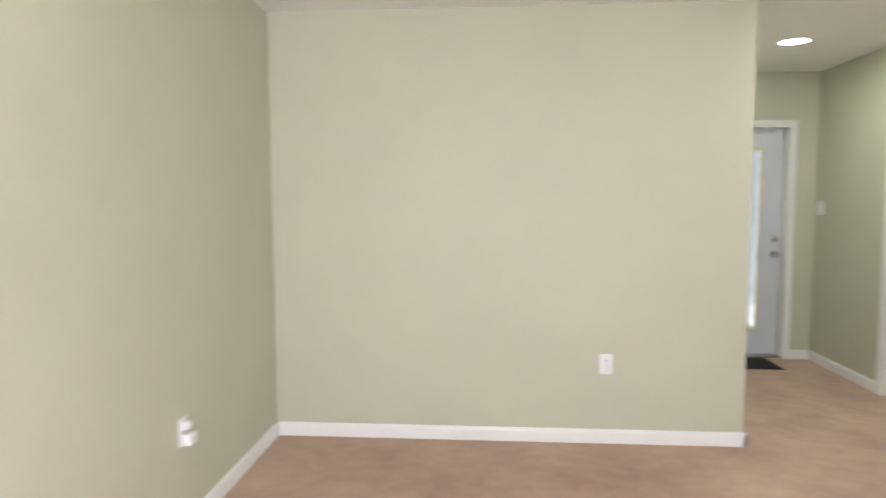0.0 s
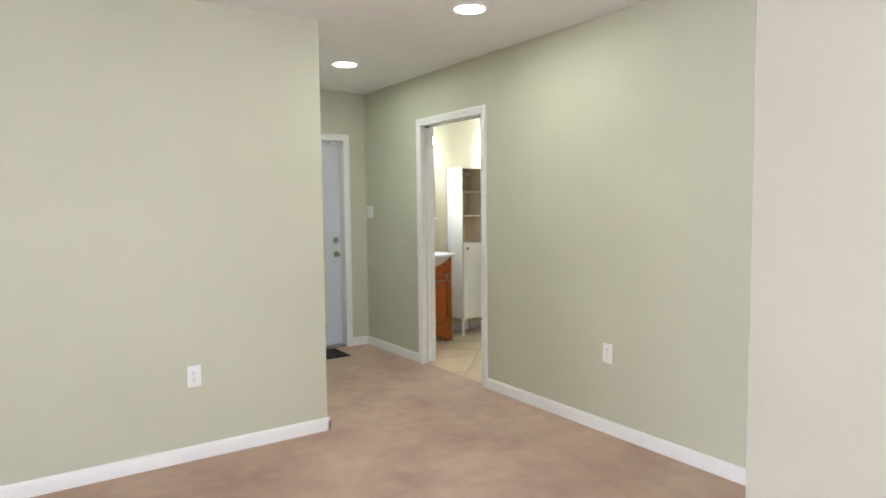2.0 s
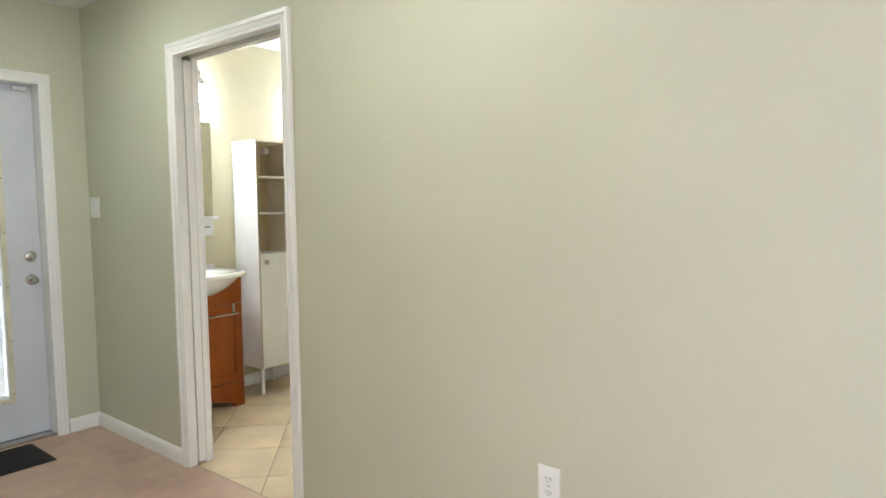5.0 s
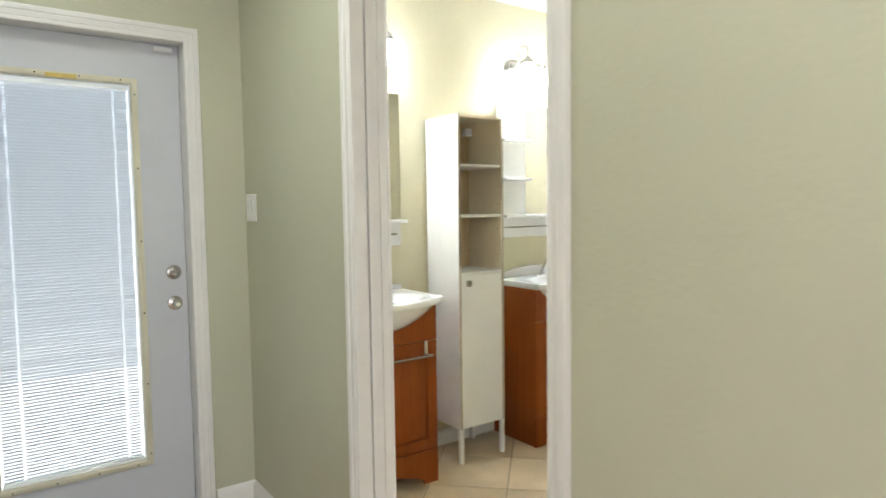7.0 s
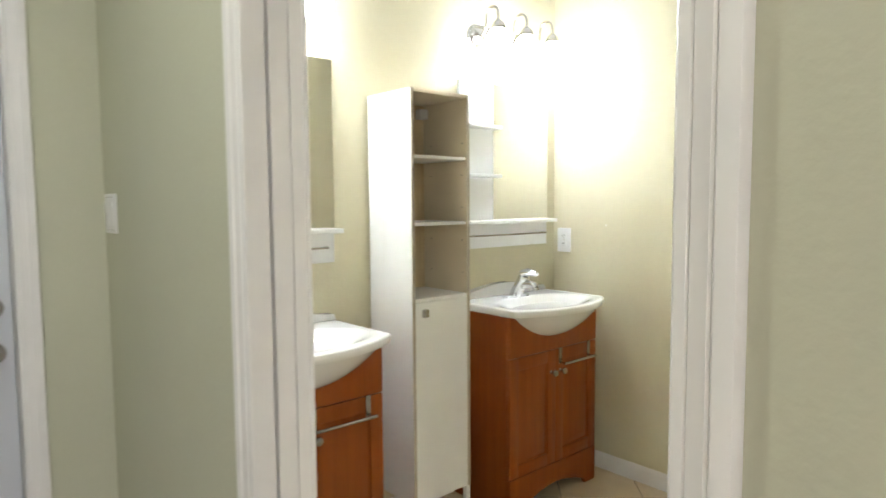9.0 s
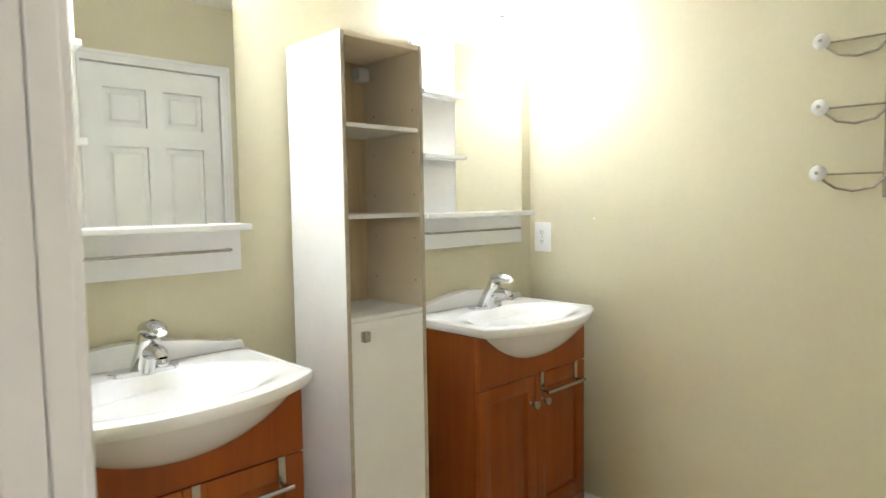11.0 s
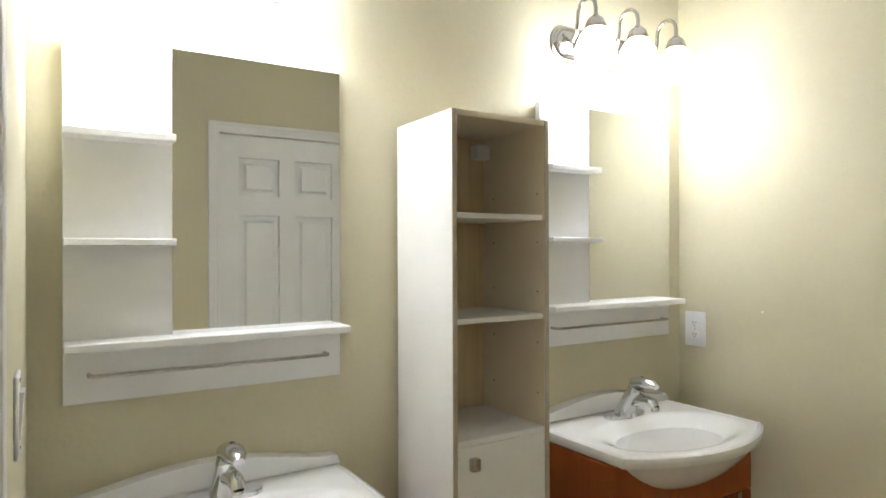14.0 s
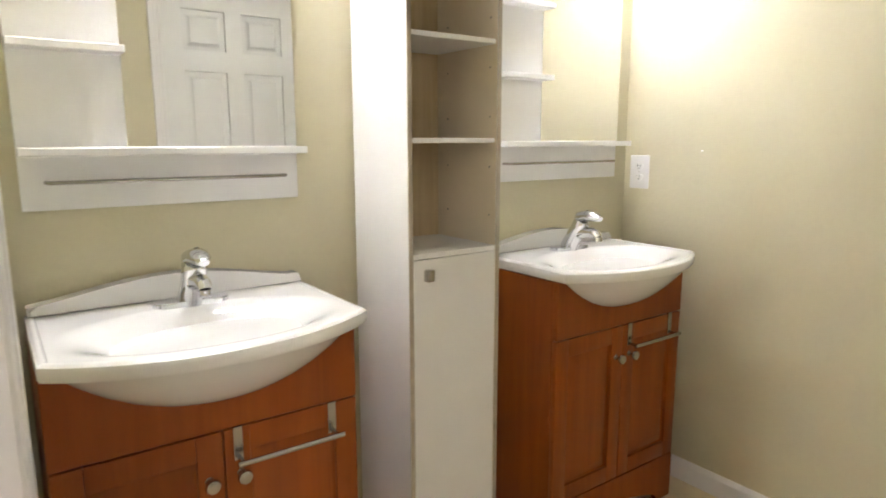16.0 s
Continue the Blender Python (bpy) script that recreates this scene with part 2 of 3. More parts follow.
bm = bmesh.new()
add_box(bm, XL, XA, YA, YA + 0.12, 0, H)
structure("wall_1", bm, PAINT, "sage beige painted cross wall with orange-peel texture", "wall")
structure("wall_2", box(XA - 0.12, XA, YA + 0.12, 0, 0, H), PAINT, "sage painted wall of the entry hall", "wall")
bm = bmesh.new()
add_box(bm, XL - 0.12, XL, -4.12, YA + 0.12, 0, H)
structure("wall_3", bm, PAINT, "sage beige painted side wall of the room", "wall")
bm = bmesh.new()
for x0, x1, z0, z1 in ((XA - 0.12, XD0, 0, H), (XD1, XE + 0.12, 0, H), (XD0, XD1, ZD, H)):
    add_box(bm, x0, x1, 0, 0.16, z0, z1)
structure("wall_4", bm, PAINT, "sage painted outer wall with the entry door", "wall")
structure("wall_13", box(TB, XE, YV, 0, 0, H), OLIVE, "olive painted bathroom wall behind the vanities", "wall")
bm = bmesh.new()
add_box(bm, 0, TB, YK, YB0 - 0.018, 0, H)
add_box(bm, 0, TB, YB0 - 0.018, YB1 + 0.02, ZB + 0.018, H)
add_box(bm, 0, 0.036, YB1 + 0.02, -0.15, 0, H)
add_box(bm, 0.096, TB, YB1 + 0.02, -0.15, 0, H)
add_box(bm, 0, TB, -0.15, 0, 0, H)
wall_5 = structure("wall_5", bm, PAINT, "sage painted wall with the bathroom doorway and door pocket", "wall")
wall_5.data.materials.append(OLIVE)
for p in wall_5.data.polygons:
    p.material_index = int(p.center.x > TB - 0.001)
bm = bmesh.new()
for x0, x1, z0, z1 in ((TB, XC0 - 0.02, 0, H), (XC1 + 0.02, XE + 0.12, 0, H), (XC0 - 0.02, XC1 + 0.02, 2.063, H)):
    add_box(bm, x0, x1, YS - 0.12, YS, z0, z1)
structure("wall_6", bm, OLIVE, "olive beige painted bathroom wall with a panel door", "wall")
structure("wall_7", box(XE, XE + 0.12, YS, 0, 0, H), OLIVE, "olive beige painted bathroom end wall", "wall")
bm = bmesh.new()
# with an opening for the added east window
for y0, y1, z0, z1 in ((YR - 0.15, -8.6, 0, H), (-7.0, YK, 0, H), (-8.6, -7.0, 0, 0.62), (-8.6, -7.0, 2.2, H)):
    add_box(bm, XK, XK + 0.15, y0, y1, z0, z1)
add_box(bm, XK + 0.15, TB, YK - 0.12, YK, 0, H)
structure("wall_8", bm, DIMMED_CREAM, "cream wall corner beside the room, paint darkened to offset window light", "wall")
bm = bmesh.new()
for x0, x1, z0, z1 in ((XW, -3.5, 0, H), (-1.5, XK, 0, H), (-3.5, -1.5, 0, 0.62), (-3.5, -1.5, 2.2, H)):
    add_box(bm, x0, x1, YR - 0.15, YR, z0, z1)
structure("wall_9", bm, PAINT, "sage beige painted window wall", "wall")
structure("wall_11", box(XW - 0.12, XL - 0.12, -4.12, -4.0, 0, H), PAINT, "sage beige painted wall of the living area", "wall")
bm = bmesh.new()
for y0, y1, z0, z1 in ((YR - 0.15, -6.0, 0, H), (-4.2, -4.0, 0, H), (-6.0, -4.2, 2.15, H), (-6.0, -4.2, 0, 0.1)):
    add_box(bm, XW - 0.12, XW, y0, y1, z0, z1)
structure("wall_12", bm, PAINT, "sage beige painted wall with a tall window", "wall")
structure("wall_10", box(XC0 - 0.1, XC1 + 0.1, YS - 0.6, YS - 0.5, 0, H), PAINT, "plain closet wall behind the panel door", "wall")
structure("ceiling", box(XW - 0.12, XE + 0.12, YR - 0.15, 0.16, H, H + 0.15), CEIL, "flat white painted ceiling", "ceiling")
structure("floor_1", box(XW - 0.12, 0.035, YR - 0.15, 0.02, -0.15, 0), CARPET, "worn pinkish beige carpet with footmarks", "floor")
floor_2 = structure("floor_2", box(0.035, XE + 0.12, YS - 0.6, 0.16, -0.15, -0.003), GROUT, "cream bathroom floor tiles laid on the diagonal", "floor")
structure("threshold", box(XD0, XD1, 0.02, 0.2, -0.05, 0.012, 0.004), NICKEL, "metal sill under the entry door", "threshold")


# ---- trim ----
BASE = [(0, 0), (0.014, 0), (0.014, 0.060), (0.011, 0.069), (0.006, 0.075), (0.004, 0.079), (0, 0.079)]


def baseboard(p0, p1, side, label="white painted baseboard"):
    """Along the wall from p0 to p1; side: the unit vector into the room."""
    bm = bmesh.new()
    rings = [[bm.verts.new((p[0] + side[0] * d, p[1] + side[1] * d, z)) for d, z in BASE] for p in (p0, p1)]
    n = len(BASE)
    for i in range(n):
        j = (i + 1) % n
        bm.faces.new((rings[0][i], rings[0][j], rings[1][j], rings[1][i]))
    bm.faces.new(rings[0])
    bm.faces.new(rings[1][::-1])
    structure("baseboard", bm, TRIM, label, "baseboard")


CW = 0.058
baseboard((XL + 0.014, YA), (XA + 0.014, YA), (0, -1))
baseboard((XL, -4.12), (XL, YA - 0.014), (1, 0))
baseboard((XA, YA - 0.014), (XA, 0), (1, 0))
baseboard((XD1 + CW - 0.014, 0), (0, 0), (0, -1))
baseboard((0, YB1 + CW), (0, -0.014), (-1, 0))
baseboard((0, YK + 0.014), (0, YB0 - CW), (-1, 0))
baseboard((XK, YR), (XK, YK + 0.014), (-1, 0))
baseboard((XK - 0.014, YK), (0, YK), (0, 1))
baseboard((TB, YV), (XE, YV), (0, -1))
baseboard((XE, YS), (XE, YV - 0.014), (-1, 0))
baseboard((XC1 + CW, YS), (XE - 0.014, YS), (0, 1))
baseboard((TB, YS), (XC0 - CW, YS), (0, 1))
baseboard((TB, YB1 + CW), (TB, YV - 0.014), (1, 0))

# a moulded casing: across its width, how far it stands proud
CASING = [(0, 0), (0, 0.008), (0.003, 0.0105), (0.013, 0.0105), (0.015, 0.0085), (0.017, 0.0115), (0.026, 0.0125), (0.033, 0.0145), (0.036, 0.0125),
          (0.039, 0.0165), (0.052, 0.018), (0.056, 0.017), (0.058, 0.014), (0.058, 0)]


def casing(name, a, b, top, put, label):
    """Round an opening from a to b, mitred; put(along, proud, z) places a point."""
    bm = bmesh.new()
    rows = [[bm.verts.new(put(*q)) for q in ((a - u, d, 0), (a - u, d, top + u), (b + u, d, top + u), (b + u, d, 0))] for u, d in CASING]
    n = len(rows)
    for i in range(n):
        r, s = rows[i], rows[(i + 1) % n]
        for k in range(3):
            bm.faces.new((r[k], r[k + 1], s[k + 1], s[k]))
    bm.faces.new([r[0] for r in rows])
    bm.faces.new([r[3] for r in rows][::-1])
    return structure(name, bm, TRIM, label, "door casing")


casing("trim_1", YB0, YB1, ZB, lambda a, d, z: (-d, a, z), "white moulded casing of the bathroom doorway, scuffed")
casing("trim_2", YB0, YB1, ZB, lambda a, d, z: (TB + d, a, z), "white moulded casing inside the bathroom")
casing("trim_3", XD0 + 0.004, XD1 - 0.022, 1.986, lambda a, d, z: (a, -d, z), "white casing round the entry door")
casing("trim_4", XC0, XC1, 2.043, lambda a, d, z: (a, YS + d, z), "white moulded casing of the bathroom panel door")
# linings
bm = bmesh.new()
add_box(bm, -0.004, TB + 0.004, YB0 - 0.018, YB0 - 0.003, 0, ZB + 0.015, 0.001)
add_box(bm, -0.004, 0.040, YB1 + 0.003, YB1 + 0.02, 0, ZB + 0.015, 0.001)
add_box(bm, 0.088, TB + 0.004, YB1 + 0.003, YB1 + 0.02, 0, ZB + 0.015, 0.001)
add_box(bm, -0.004, 0.040, YB0 - 0.003, YB1 + 0.003, ZB + 0.002, ZB + 0.018, 0.001)
add_box(bm, 0.088, TB + 0.004, YB0 - 0.003, YB1 + 0.003, ZB + 0.002, ZB + 0.018, 0.001)
structure("trim_5", bm, TRIM, "white split jamb of the pocket door", "door jamb")
bm = bmesh.new()
for x0, x1 in ((XD0, XD0 + 0.018), (XD1 - 0.018, XD1)):
    add_box(bm, x0, x1, -0.002, 0.16, 0.012, ZD)
add_box(bm, XD0 + 0.018, XD1 - 0.018, -0.002, 0.16, ZD - 0.018, ZD)
for x0, x1 in ((XD0 + 0.018, XD0 + 0.03), (XD1 - 0.03, XD1 - 0.018)):
    add_box(bm, x0, x1, 0.143, 0.16, 0.012, ZD - 0.018)
structure("trim_6", bm, TRIM, "white frame of the entry door", "door jamb")
bm = bmesh.new()
for x0, x1 in ((XC0 - 0.02, XC0 - 0.003), (XC1 + 0.003, XC1 + 0.02)):
    add_box(bm, x0, x1, YS - 0.12, YS + 0.002, 0, 2.043)
add_box(bm, XC0 - 0.02, XC1 + 0.02, YS - 0.12, YS + 0.002, 2.046, 2.063)
structure("trim_7", bm, TRIM, "white jamb of the bathroom panel door", "door jamb")
# unseen windows that let the daylight in
def window(name, m, w, z0=0.62, z1=2.2):
    """A two-pane window of width w, centred, facing along its y axis."""
    o = thing(name, m, "white framed window of the front room, out of view", "window")
    tagged(o, kind="structure")
    h = w / 2
    bm = bmesh.new()
    for x0, x1, c0, c1 in ((-h, -h + 0.06, z0, z1), (h - 0.06, h, z0, z1), (-h + 0.06, h - 0.06, z0, z0 + 0.06), (-h + 0.06, h - 0.06, z1 - 0.06, z1), (-0.02, 0.02, z0 + 0.06, z1 - 0.06)):
        add_box(bm, x0, x1, -0.03, 0.03, c0, c1, 0.004)
    part("window_frame", bm, TRIM, o)
    for x0, x1 in ((-h + 0.06, -0.02), (0.02, h - 0.06)):
        pane = part("pane", box(x0, x1, -0.003, 0.003, z0 + 0.06, z1 - 0.06), GLASS, o)
        pane.visible_shadow = False


window("window_1", pose(-2.5, YR - 0.08, 0), 2.0)
window("window_2", pose(XW - 0.07, -5.1, 0, 0, 0, 90), 1.8, 0.1, 2.15)
# invented east window, only there to brighten the side wall
window("added_window_3", pose(XK + 0.09, -7.8, 0, 0, 0, 90), 1.6)

# pocket door, slid home
pocket = tagged(thing("pocket_door", pose(0.066, YB1, 0.01), "white flush pocket door slid back into the wall", "door"), kind="structure")
part("door_leaf", box(-0.019, 0.0205, 0.004, 0.80, 0, ZB - 0.02, 0.0015), TRIM, pocket)


# ---- outer door ----
door_1 = tagged(thing("door_1", pose(0, 0, 0), "closed pale grey entry door with a blinded glass lite", "door"), kind="structure")
DX0, DX1, DY = XD0 + 0.021, XD1 - 0.021, 0.098
LX0, LX1, LZ0, LZ1 = -0.958, -0.400, 0.222, 1.837
bm = bmesh.new()
for x0, x1, z0, z1 in ((DX0, LX0 + 0.01, 0.016, ZD - 0.022), (LX1 - 0.01, DX1, 0.016, ZD - 0.022), (LX0 + 0.01, LX1 - 0.01, 0.016, LZ0 + 0.01), (LX0 + 0.01, LX1 - 0.01, LZ1 - 0.01, ZD - 0.022)):
    add_box(bm, x0, x1, DY, DY + 0.044, z0, z1)
part("door_leaf", bm, DOORPAINT, door_1)


def lite_frame():
    bm = bmesh.new()
    prof = [(0, 0), (0, 0.006), (0.004, 0.009), (0.010, 0.011), (0.020, 0.010), (0.026, 0.004), (0.026, -0.012), (0.022, -0.012), (0.022, 0)]
    rows = [[bm.verts.new((x, DY - d, z)) for x, z in ((LX0 + u, LZ0 + u), (LX1 - u, LZ0 + u), (LX1 - u, LZ1 - u), (LX0 + u, LZ1 - u))] for u, d in prof]
    n = len(rows)
    for i in range(n):
        for k in range(4):
            r, s = rows[i], rows[(i + 1) % n]
            bm.faces.new((r[k], r[(k + 1) % 4], s[(k + 1) % 4], s[k]))
    return bm


lite = part("lite_frame", lite_frame(), LITE, door_1, "yellowed plastic frame held by screws")
screw_me = mesh_of("screw", add_lathe(bmesh.new(), [(0, 0.002), (0.003, 0.0015), (0.0035, 0)], 8, pose(0, 0, 0, 90)), DARK)
for x, z in [(LX1 - 0.011, LZ0 + 0.05 + k * 0.30) for k in range(6)] + [(LX0 + 0.011, LZ0 + 0.05 + k * 0.30) for k in range(6)] + \
        [(LX0 + 0.06 + k * 0.146, LZ0 + 0.011) for k in range(4)] + [(LX0 + 0.06 + k * 0.146, LZ1 - 0.011) for k in range(4)]:
    s = new("screw", screw_me)
    s.parent, s.location = lite, (x, DY - 0.011, z)
for y in (DY + 0.008, DY + 0.036):
    pane = part("pane", box(LX0 + 0.012, LX1 - 0.012, y, y + 0.003, LZ0 + 0.012, LZ1 - 0.012), GLASS, door_1)
    pane.visible_shadow = False
part("spacer", add_box(add_box(box(LX0 + 0.024, LX0 + 0.0275, DY + 0.0115, DY + 0.0355, LZ0 + 0.024, LZ1 - 0.024),
     LX1 - 0.0275, LX1 - 0.024, DY + 0.0115, DY + 0.0355, LZ0 + 0.024, LZ1 - 0.024), LX0 + 0.03, LX1 - 0.03, DY + 0.0115, DY + 0.0355, LZ0 + 0.024, LZ0 + 0.032), WHITEPL, door_1)
blind = part("head_rail", box(LX0 + 0.032, LX1 - 0.032, DY + 0.014, DY + 0.032, LZ1 - 0.05, LZ1 - 0.028, 0.002), WHITEPL, door_1, "white head rail of the blind")
bm = bmesh.new()
tilt = radians(52)
CORDS = (-0.853, -0.488)
stops = [LX0 + 0.036] + [x + d for x in CORDS for d in (-0.0045, 0.0045)] + [LX1 - 0.039]
vs = []
for k in range(7):
    u = (-0.008, -0.0045, -0.002, 0.0, 0.002, 0.0045, 0.008)[k]
    h = 0.0012 * (1 - (u / 0.008) ** 2)
    y, z = u * math.cos(tilt) + h * math.sin(tilt), -u * math.sin(tilt) + h * math.cos(tilt)
    vs.append([bm.verts.new((x, y, z)) for x in stops])
for k, (a, b) in enumerate(zip(vs, vs[1:])):
    for i in range(len(stops) - 1):
        if i % 2 == 0 or k in (0, 5):
            bm.faces.new((a[i], a[i + 1], b[i + 1], b[i]))
bmesh.ops.solidify(bm, geom=bm.faces[:], thickness=0.0003)
slat_me = mesh_of("slat", bm, SLAT)
z = LZ0 + 0.045
while z < LZ1 - 0.055:
    s = new("slat", slat_me)
    s.parent, s.location = blind, (0, DY + 0.023, z)
    z += 0.0128
part("bottom_rail", box(LX0 + 0.034, LX1 - 0.034, DY + 0.016, DY + 0.030, LZ0 + 0.033, LZ0 + 0.041, 0.001), WHITEPL, door_1)
for x in CORDS:
    part("cord", box(x - 0.0008, x + 0.0008, DY + 0.0222, DY + 0.0238, LZ0 + 0.04, LZ1 - 0.045), CORD, door_1)
part("sticker", box(-0.72, -0.615, DY - 0.0125, DY - 0.0105, LZ1 - 0.024, LZ1 - 0.008), YELLOW, door_1, "faded yellow sticker")
part("contact_sensor", box(-0.335, -0.262, DY - 0.022, DY, 1.955, 1.976, 0.004, 2), WHITEPL, door_1, "small white contact sensor")
ROSE = [(0, 0.0), (0.031, 0), (0.031, 0.004), (0.027, 0.009), (0.014, 0.012)]
knob = part("knob", add_lathe(bmesh.new(), ROSE + [(0.0125, 0.016), (0.0125, 0.028), (0.016, 0.036), (0.0185, 0.046), (0.0185, 0.056), (0.017, 0.059), (0.0135, 0.059), (0.0125, 0.055), (0, 0.055)], 28,
                              pose(-0.287, DY, 0.902, 90)), NICKEL, door_1, "round satin nickel knob")
part("key_button", add_lathe(bmesh.new(), [(0.009, 0), (0.009, 0.003), (0, 0.003)], 16, pose(-0.287, DY - 0.055, 0.902, 90)), CHROME, knob)
bolt = part("deadbolt", add_lathe(bmesh.new(), ROSE + [(0.012, 0.014), (0, 0.014)], 28, pose(-0.287, DY, 1.034, 90)), NICKEL, door_1, "round satin nickel deadbolt")
part("thumb_turn", box(-0.290, -0.284, DY - 0.032, DY - 0.013, 1.020, 1.048, 0.002), NICKEL, bolt)

for x, z, owner in ((-0.300, 1.034, bolt), (-0.274, 1.034, bolt), (-0.309, 0.905, knob)):
    part("screw_hole", add_lathe(bmesh.new(), [(0.003, 0), (0.003, 0.0008), (0, 0.0008)], 10, pose(x, DY - 0.0118 if owner is bolt else DY - 0.0098, z, 90)), DARK, owner)

# ---- panel door in the bathroom ----
door_2 = tagged(thing("door_2", pose(XC0, YS, 0), "closed white six-panel door", "door"), kind="structure")
W2, Z2 = XC1 - XC0, 2.040
cols = ((0.105, 0.325), (W2 - 0.325, W2 - 0.105))
rows2 = ((0.22, 0.79), (0.97, 1.61), (1.715, 1.92))
bm = bmesh.new()
add_box(bm, 0.003, W2 - 0.003, -0.050, -0.036, 0.01, Z2)
for x0, x1 in ((0.003, cols[0][0]), (cols[0][1], cols[1][0]), (cols[1][1], W2 - 0.003)):
    add_box(bm, x0, x1, -0.036, -0.012, 0.01, Z2)
for a, b in cols:
    for z0, z1 in ((0.01, rows2[0][0]), (rows2[0][1], rows2[1][0]), (rows2[1][1], rows2[2][0]), (rows2[2][1], Z2)):
        add_box(bm, a, b, -0.036, -0.012, z0, z1)
leaf = part("door_leaf", bm, DOORWHITE, door_2)
for a, b in cols:
    for z0, z1 in rows2:
        bm = bmesh.new()
        lo = [bm.verts.new(p) for p in ((a + 0.001, -0.034, z0 + 0.001), (b - 0.001, -0.034, z0 + 0.001), (b - 0.001, -0.034, z1 - 0.001), (a + 0.001, -0.034, z1 - 0.001))]
        rings = [lo]
        for u, d in ((0.010, -0.030), (0.016, -0.030), (0.034, -0.021), (0.039, -0.0135)):
            rings.append([bm.verts.new(p) for p in ((a + u, d, z0 + u), (b - u, d, z0 + u), (b - u, d, z1 - u), (a + u, d, z1 - u))])
        top = rings[-1]
        for r, s in zip(rings, rings[1:]):
            for k in range(4):
                bm.faces.new((r[k], r[(k + 1) % 4], s[(k + 1) % 4], s[k]))
        bm.faces.new(top)
        bm.faces.new(lo[::-1])
        part("panel", bm, DOORWHITE, leaf)
part("knob", add_lathe(bmesh.new(), ROSE + [(0.011, 0.016), (0.011, 0.03), (0.020, 0.036), (0.026, 0.048), (0.020, 0.060), (0, 0.062)], 24, pose(W2 - 0.06, -0.012, 0.95, -90)), NICKEL, door_2, "round satin nickel knob")


# ---- outside ----
tagged(new("ground", mesh_of("ground", box(-60, 60, 0.2, 90, -0.3, -0.08), CONCRETE)), "sunlit pale concrete yard outside the entry door", "ground", kind="structure")
bm = bmesh.new()
add_box(bm, -9, 9, 3.36, 3.5, -0.08, 3.6)
for k in range(22):
    add_prism(bm, [(3.36, k * 0.165 - 0.08), (3.335, k * 0.165 - 0.08), (3.355, k * 0.165 + 0.082), (3.36, k * 0.165 + 0.082)], "x", -9, 9)
tagged(new("backdrop", mesh_of("backdrop", bm, SIDING)), "grey-blue lapped siding of the next building", "building", kind="structure")


# ---- outlets and switches: face looks along -y in their own axes ----
def cover(kind_name, m, label, category, group="", w=0.072, h=0.116):
    o = thing(kind_name, m, label, category, group)
    part("plate", box(-w / 2, w / 2, -0.006, 0, -h / 2, h / 2, 0.003, 2), WHITEPL, o)
    return o


def outlet(m, label, group="wall outlets", w=0.072, h=0.116):
    o = cover("wall_outlet", m, label, "outlet", group, w, h)
    for z in (0.02, -0.02):
        pts = [(0.0165 * math.cos(a), z + max(-0.0125, min(0.0125, 0.0165 * math.sin(a)))) for a in [2 * math.pi * k / 24 for k in range(24)]]
        f = part("receptacle", add_prism(bmesh.new(), pts, "y", -0.0085, -0.005), WHITEPL, o)
        for x, h in ((-0.006, 0.0045), (0.006, 0.0035)):
            part("slot", box(x - 0.0011, x + 0.0011, -0.0092, -0.0083, z + 0.003 - h, z + 0.003 + h), DARK, f)
        part("ground_hole", add_lathe(bmesh.new(), [(0.0022, 0), (0.0022, 0.0008), (0, 0.0008)], 8, pose(0, -0.0083, z - 0.007, 90)), DARK, f)
    part("screw", add_lathe(bmesh.new(), [(0.003, 0), (0.0025, 0.0012), (0, 0.0012)], 10, pose(0, -0.006, 0, 90)), NICKEL, o)
    return o


def switch(m, label, w=0.072, at=(0.0,)):
    """A plate of width w with one rocker at each place in at."""
    o = cover("light_switch", m, label, "switch", "light switches", w)
    for x in at:
        rocker = [(-0.005, -0.033), (-0.0075, -0.033), (-0.012, 0.033), (-0.005, 0.033)]
        part("rocker", add_prism(bmesh.new(), rocker, "x", x - 0.0165, x + 0.0165), WHITEPL, o)
        for z in (0.048, -0.048):
            part("screw", add_lathe(bmesh.new(), [(0.003, 0), (0.0025, 0.0012), (0, 0.0012)], 10, pose(x, -0.006, z, 90)), NICKEL, o)
    return o


outlet(pose(-2.100, YA, 0.458), "white duplex outlet on the cross wall")
outlet(pose(0, -3.053, 0.480, 0, 0, -90), "white duplex outlet on the sage wall")
outlet(pose(XE, -0.080, 1.133, 0, 0, -90), "white oversized duplex outlet beside the bathroom mirror", w=0.084, h=0.124)
outlet(pose(XL, -3.15, 0.445, 0, 0, 90), "white duplex outlet low on the side wall")
switch(pose(0, -0.082, 1.305, 0, 0, -90), "white double rocker switch beside the entry door", 0.116, (-0.023, 0.023))
switch(pose(TB, -0.455, 1.190, 0, 0, 90), "white rocker switch inside the bathroom doorway")
nail = thing("wall_anchor", pose(XE, -0.33, 1.213, 0, 0, -90), "tiny white plastic screw anchor in the bathroom wall", "wall anchor")
part("plug", add_lathe(bmesh.new(), [(0.004, 0), (0.0035, 0.0015), (0.0015, 0.002), (0, 0.001)], 12, pose(0, 0, 0, 90)), WHITEPL, nail)
adapter = thing("plug_adapter", pose(XL, -3.15, 0.445, 0, 0, 90), "white plug-in adapter in the outlet", "adapter")
part("body", box(-0.03, 0.03, -0.05, -0.0095, -0.052, -0.004, 0.006, 2), WHITEPL, adapter)
part("nub", box(-0.02, 0.02, -0.036, -0.0095, 0.012, 0.045, 0.005, 2), WHITEPL, adapter)

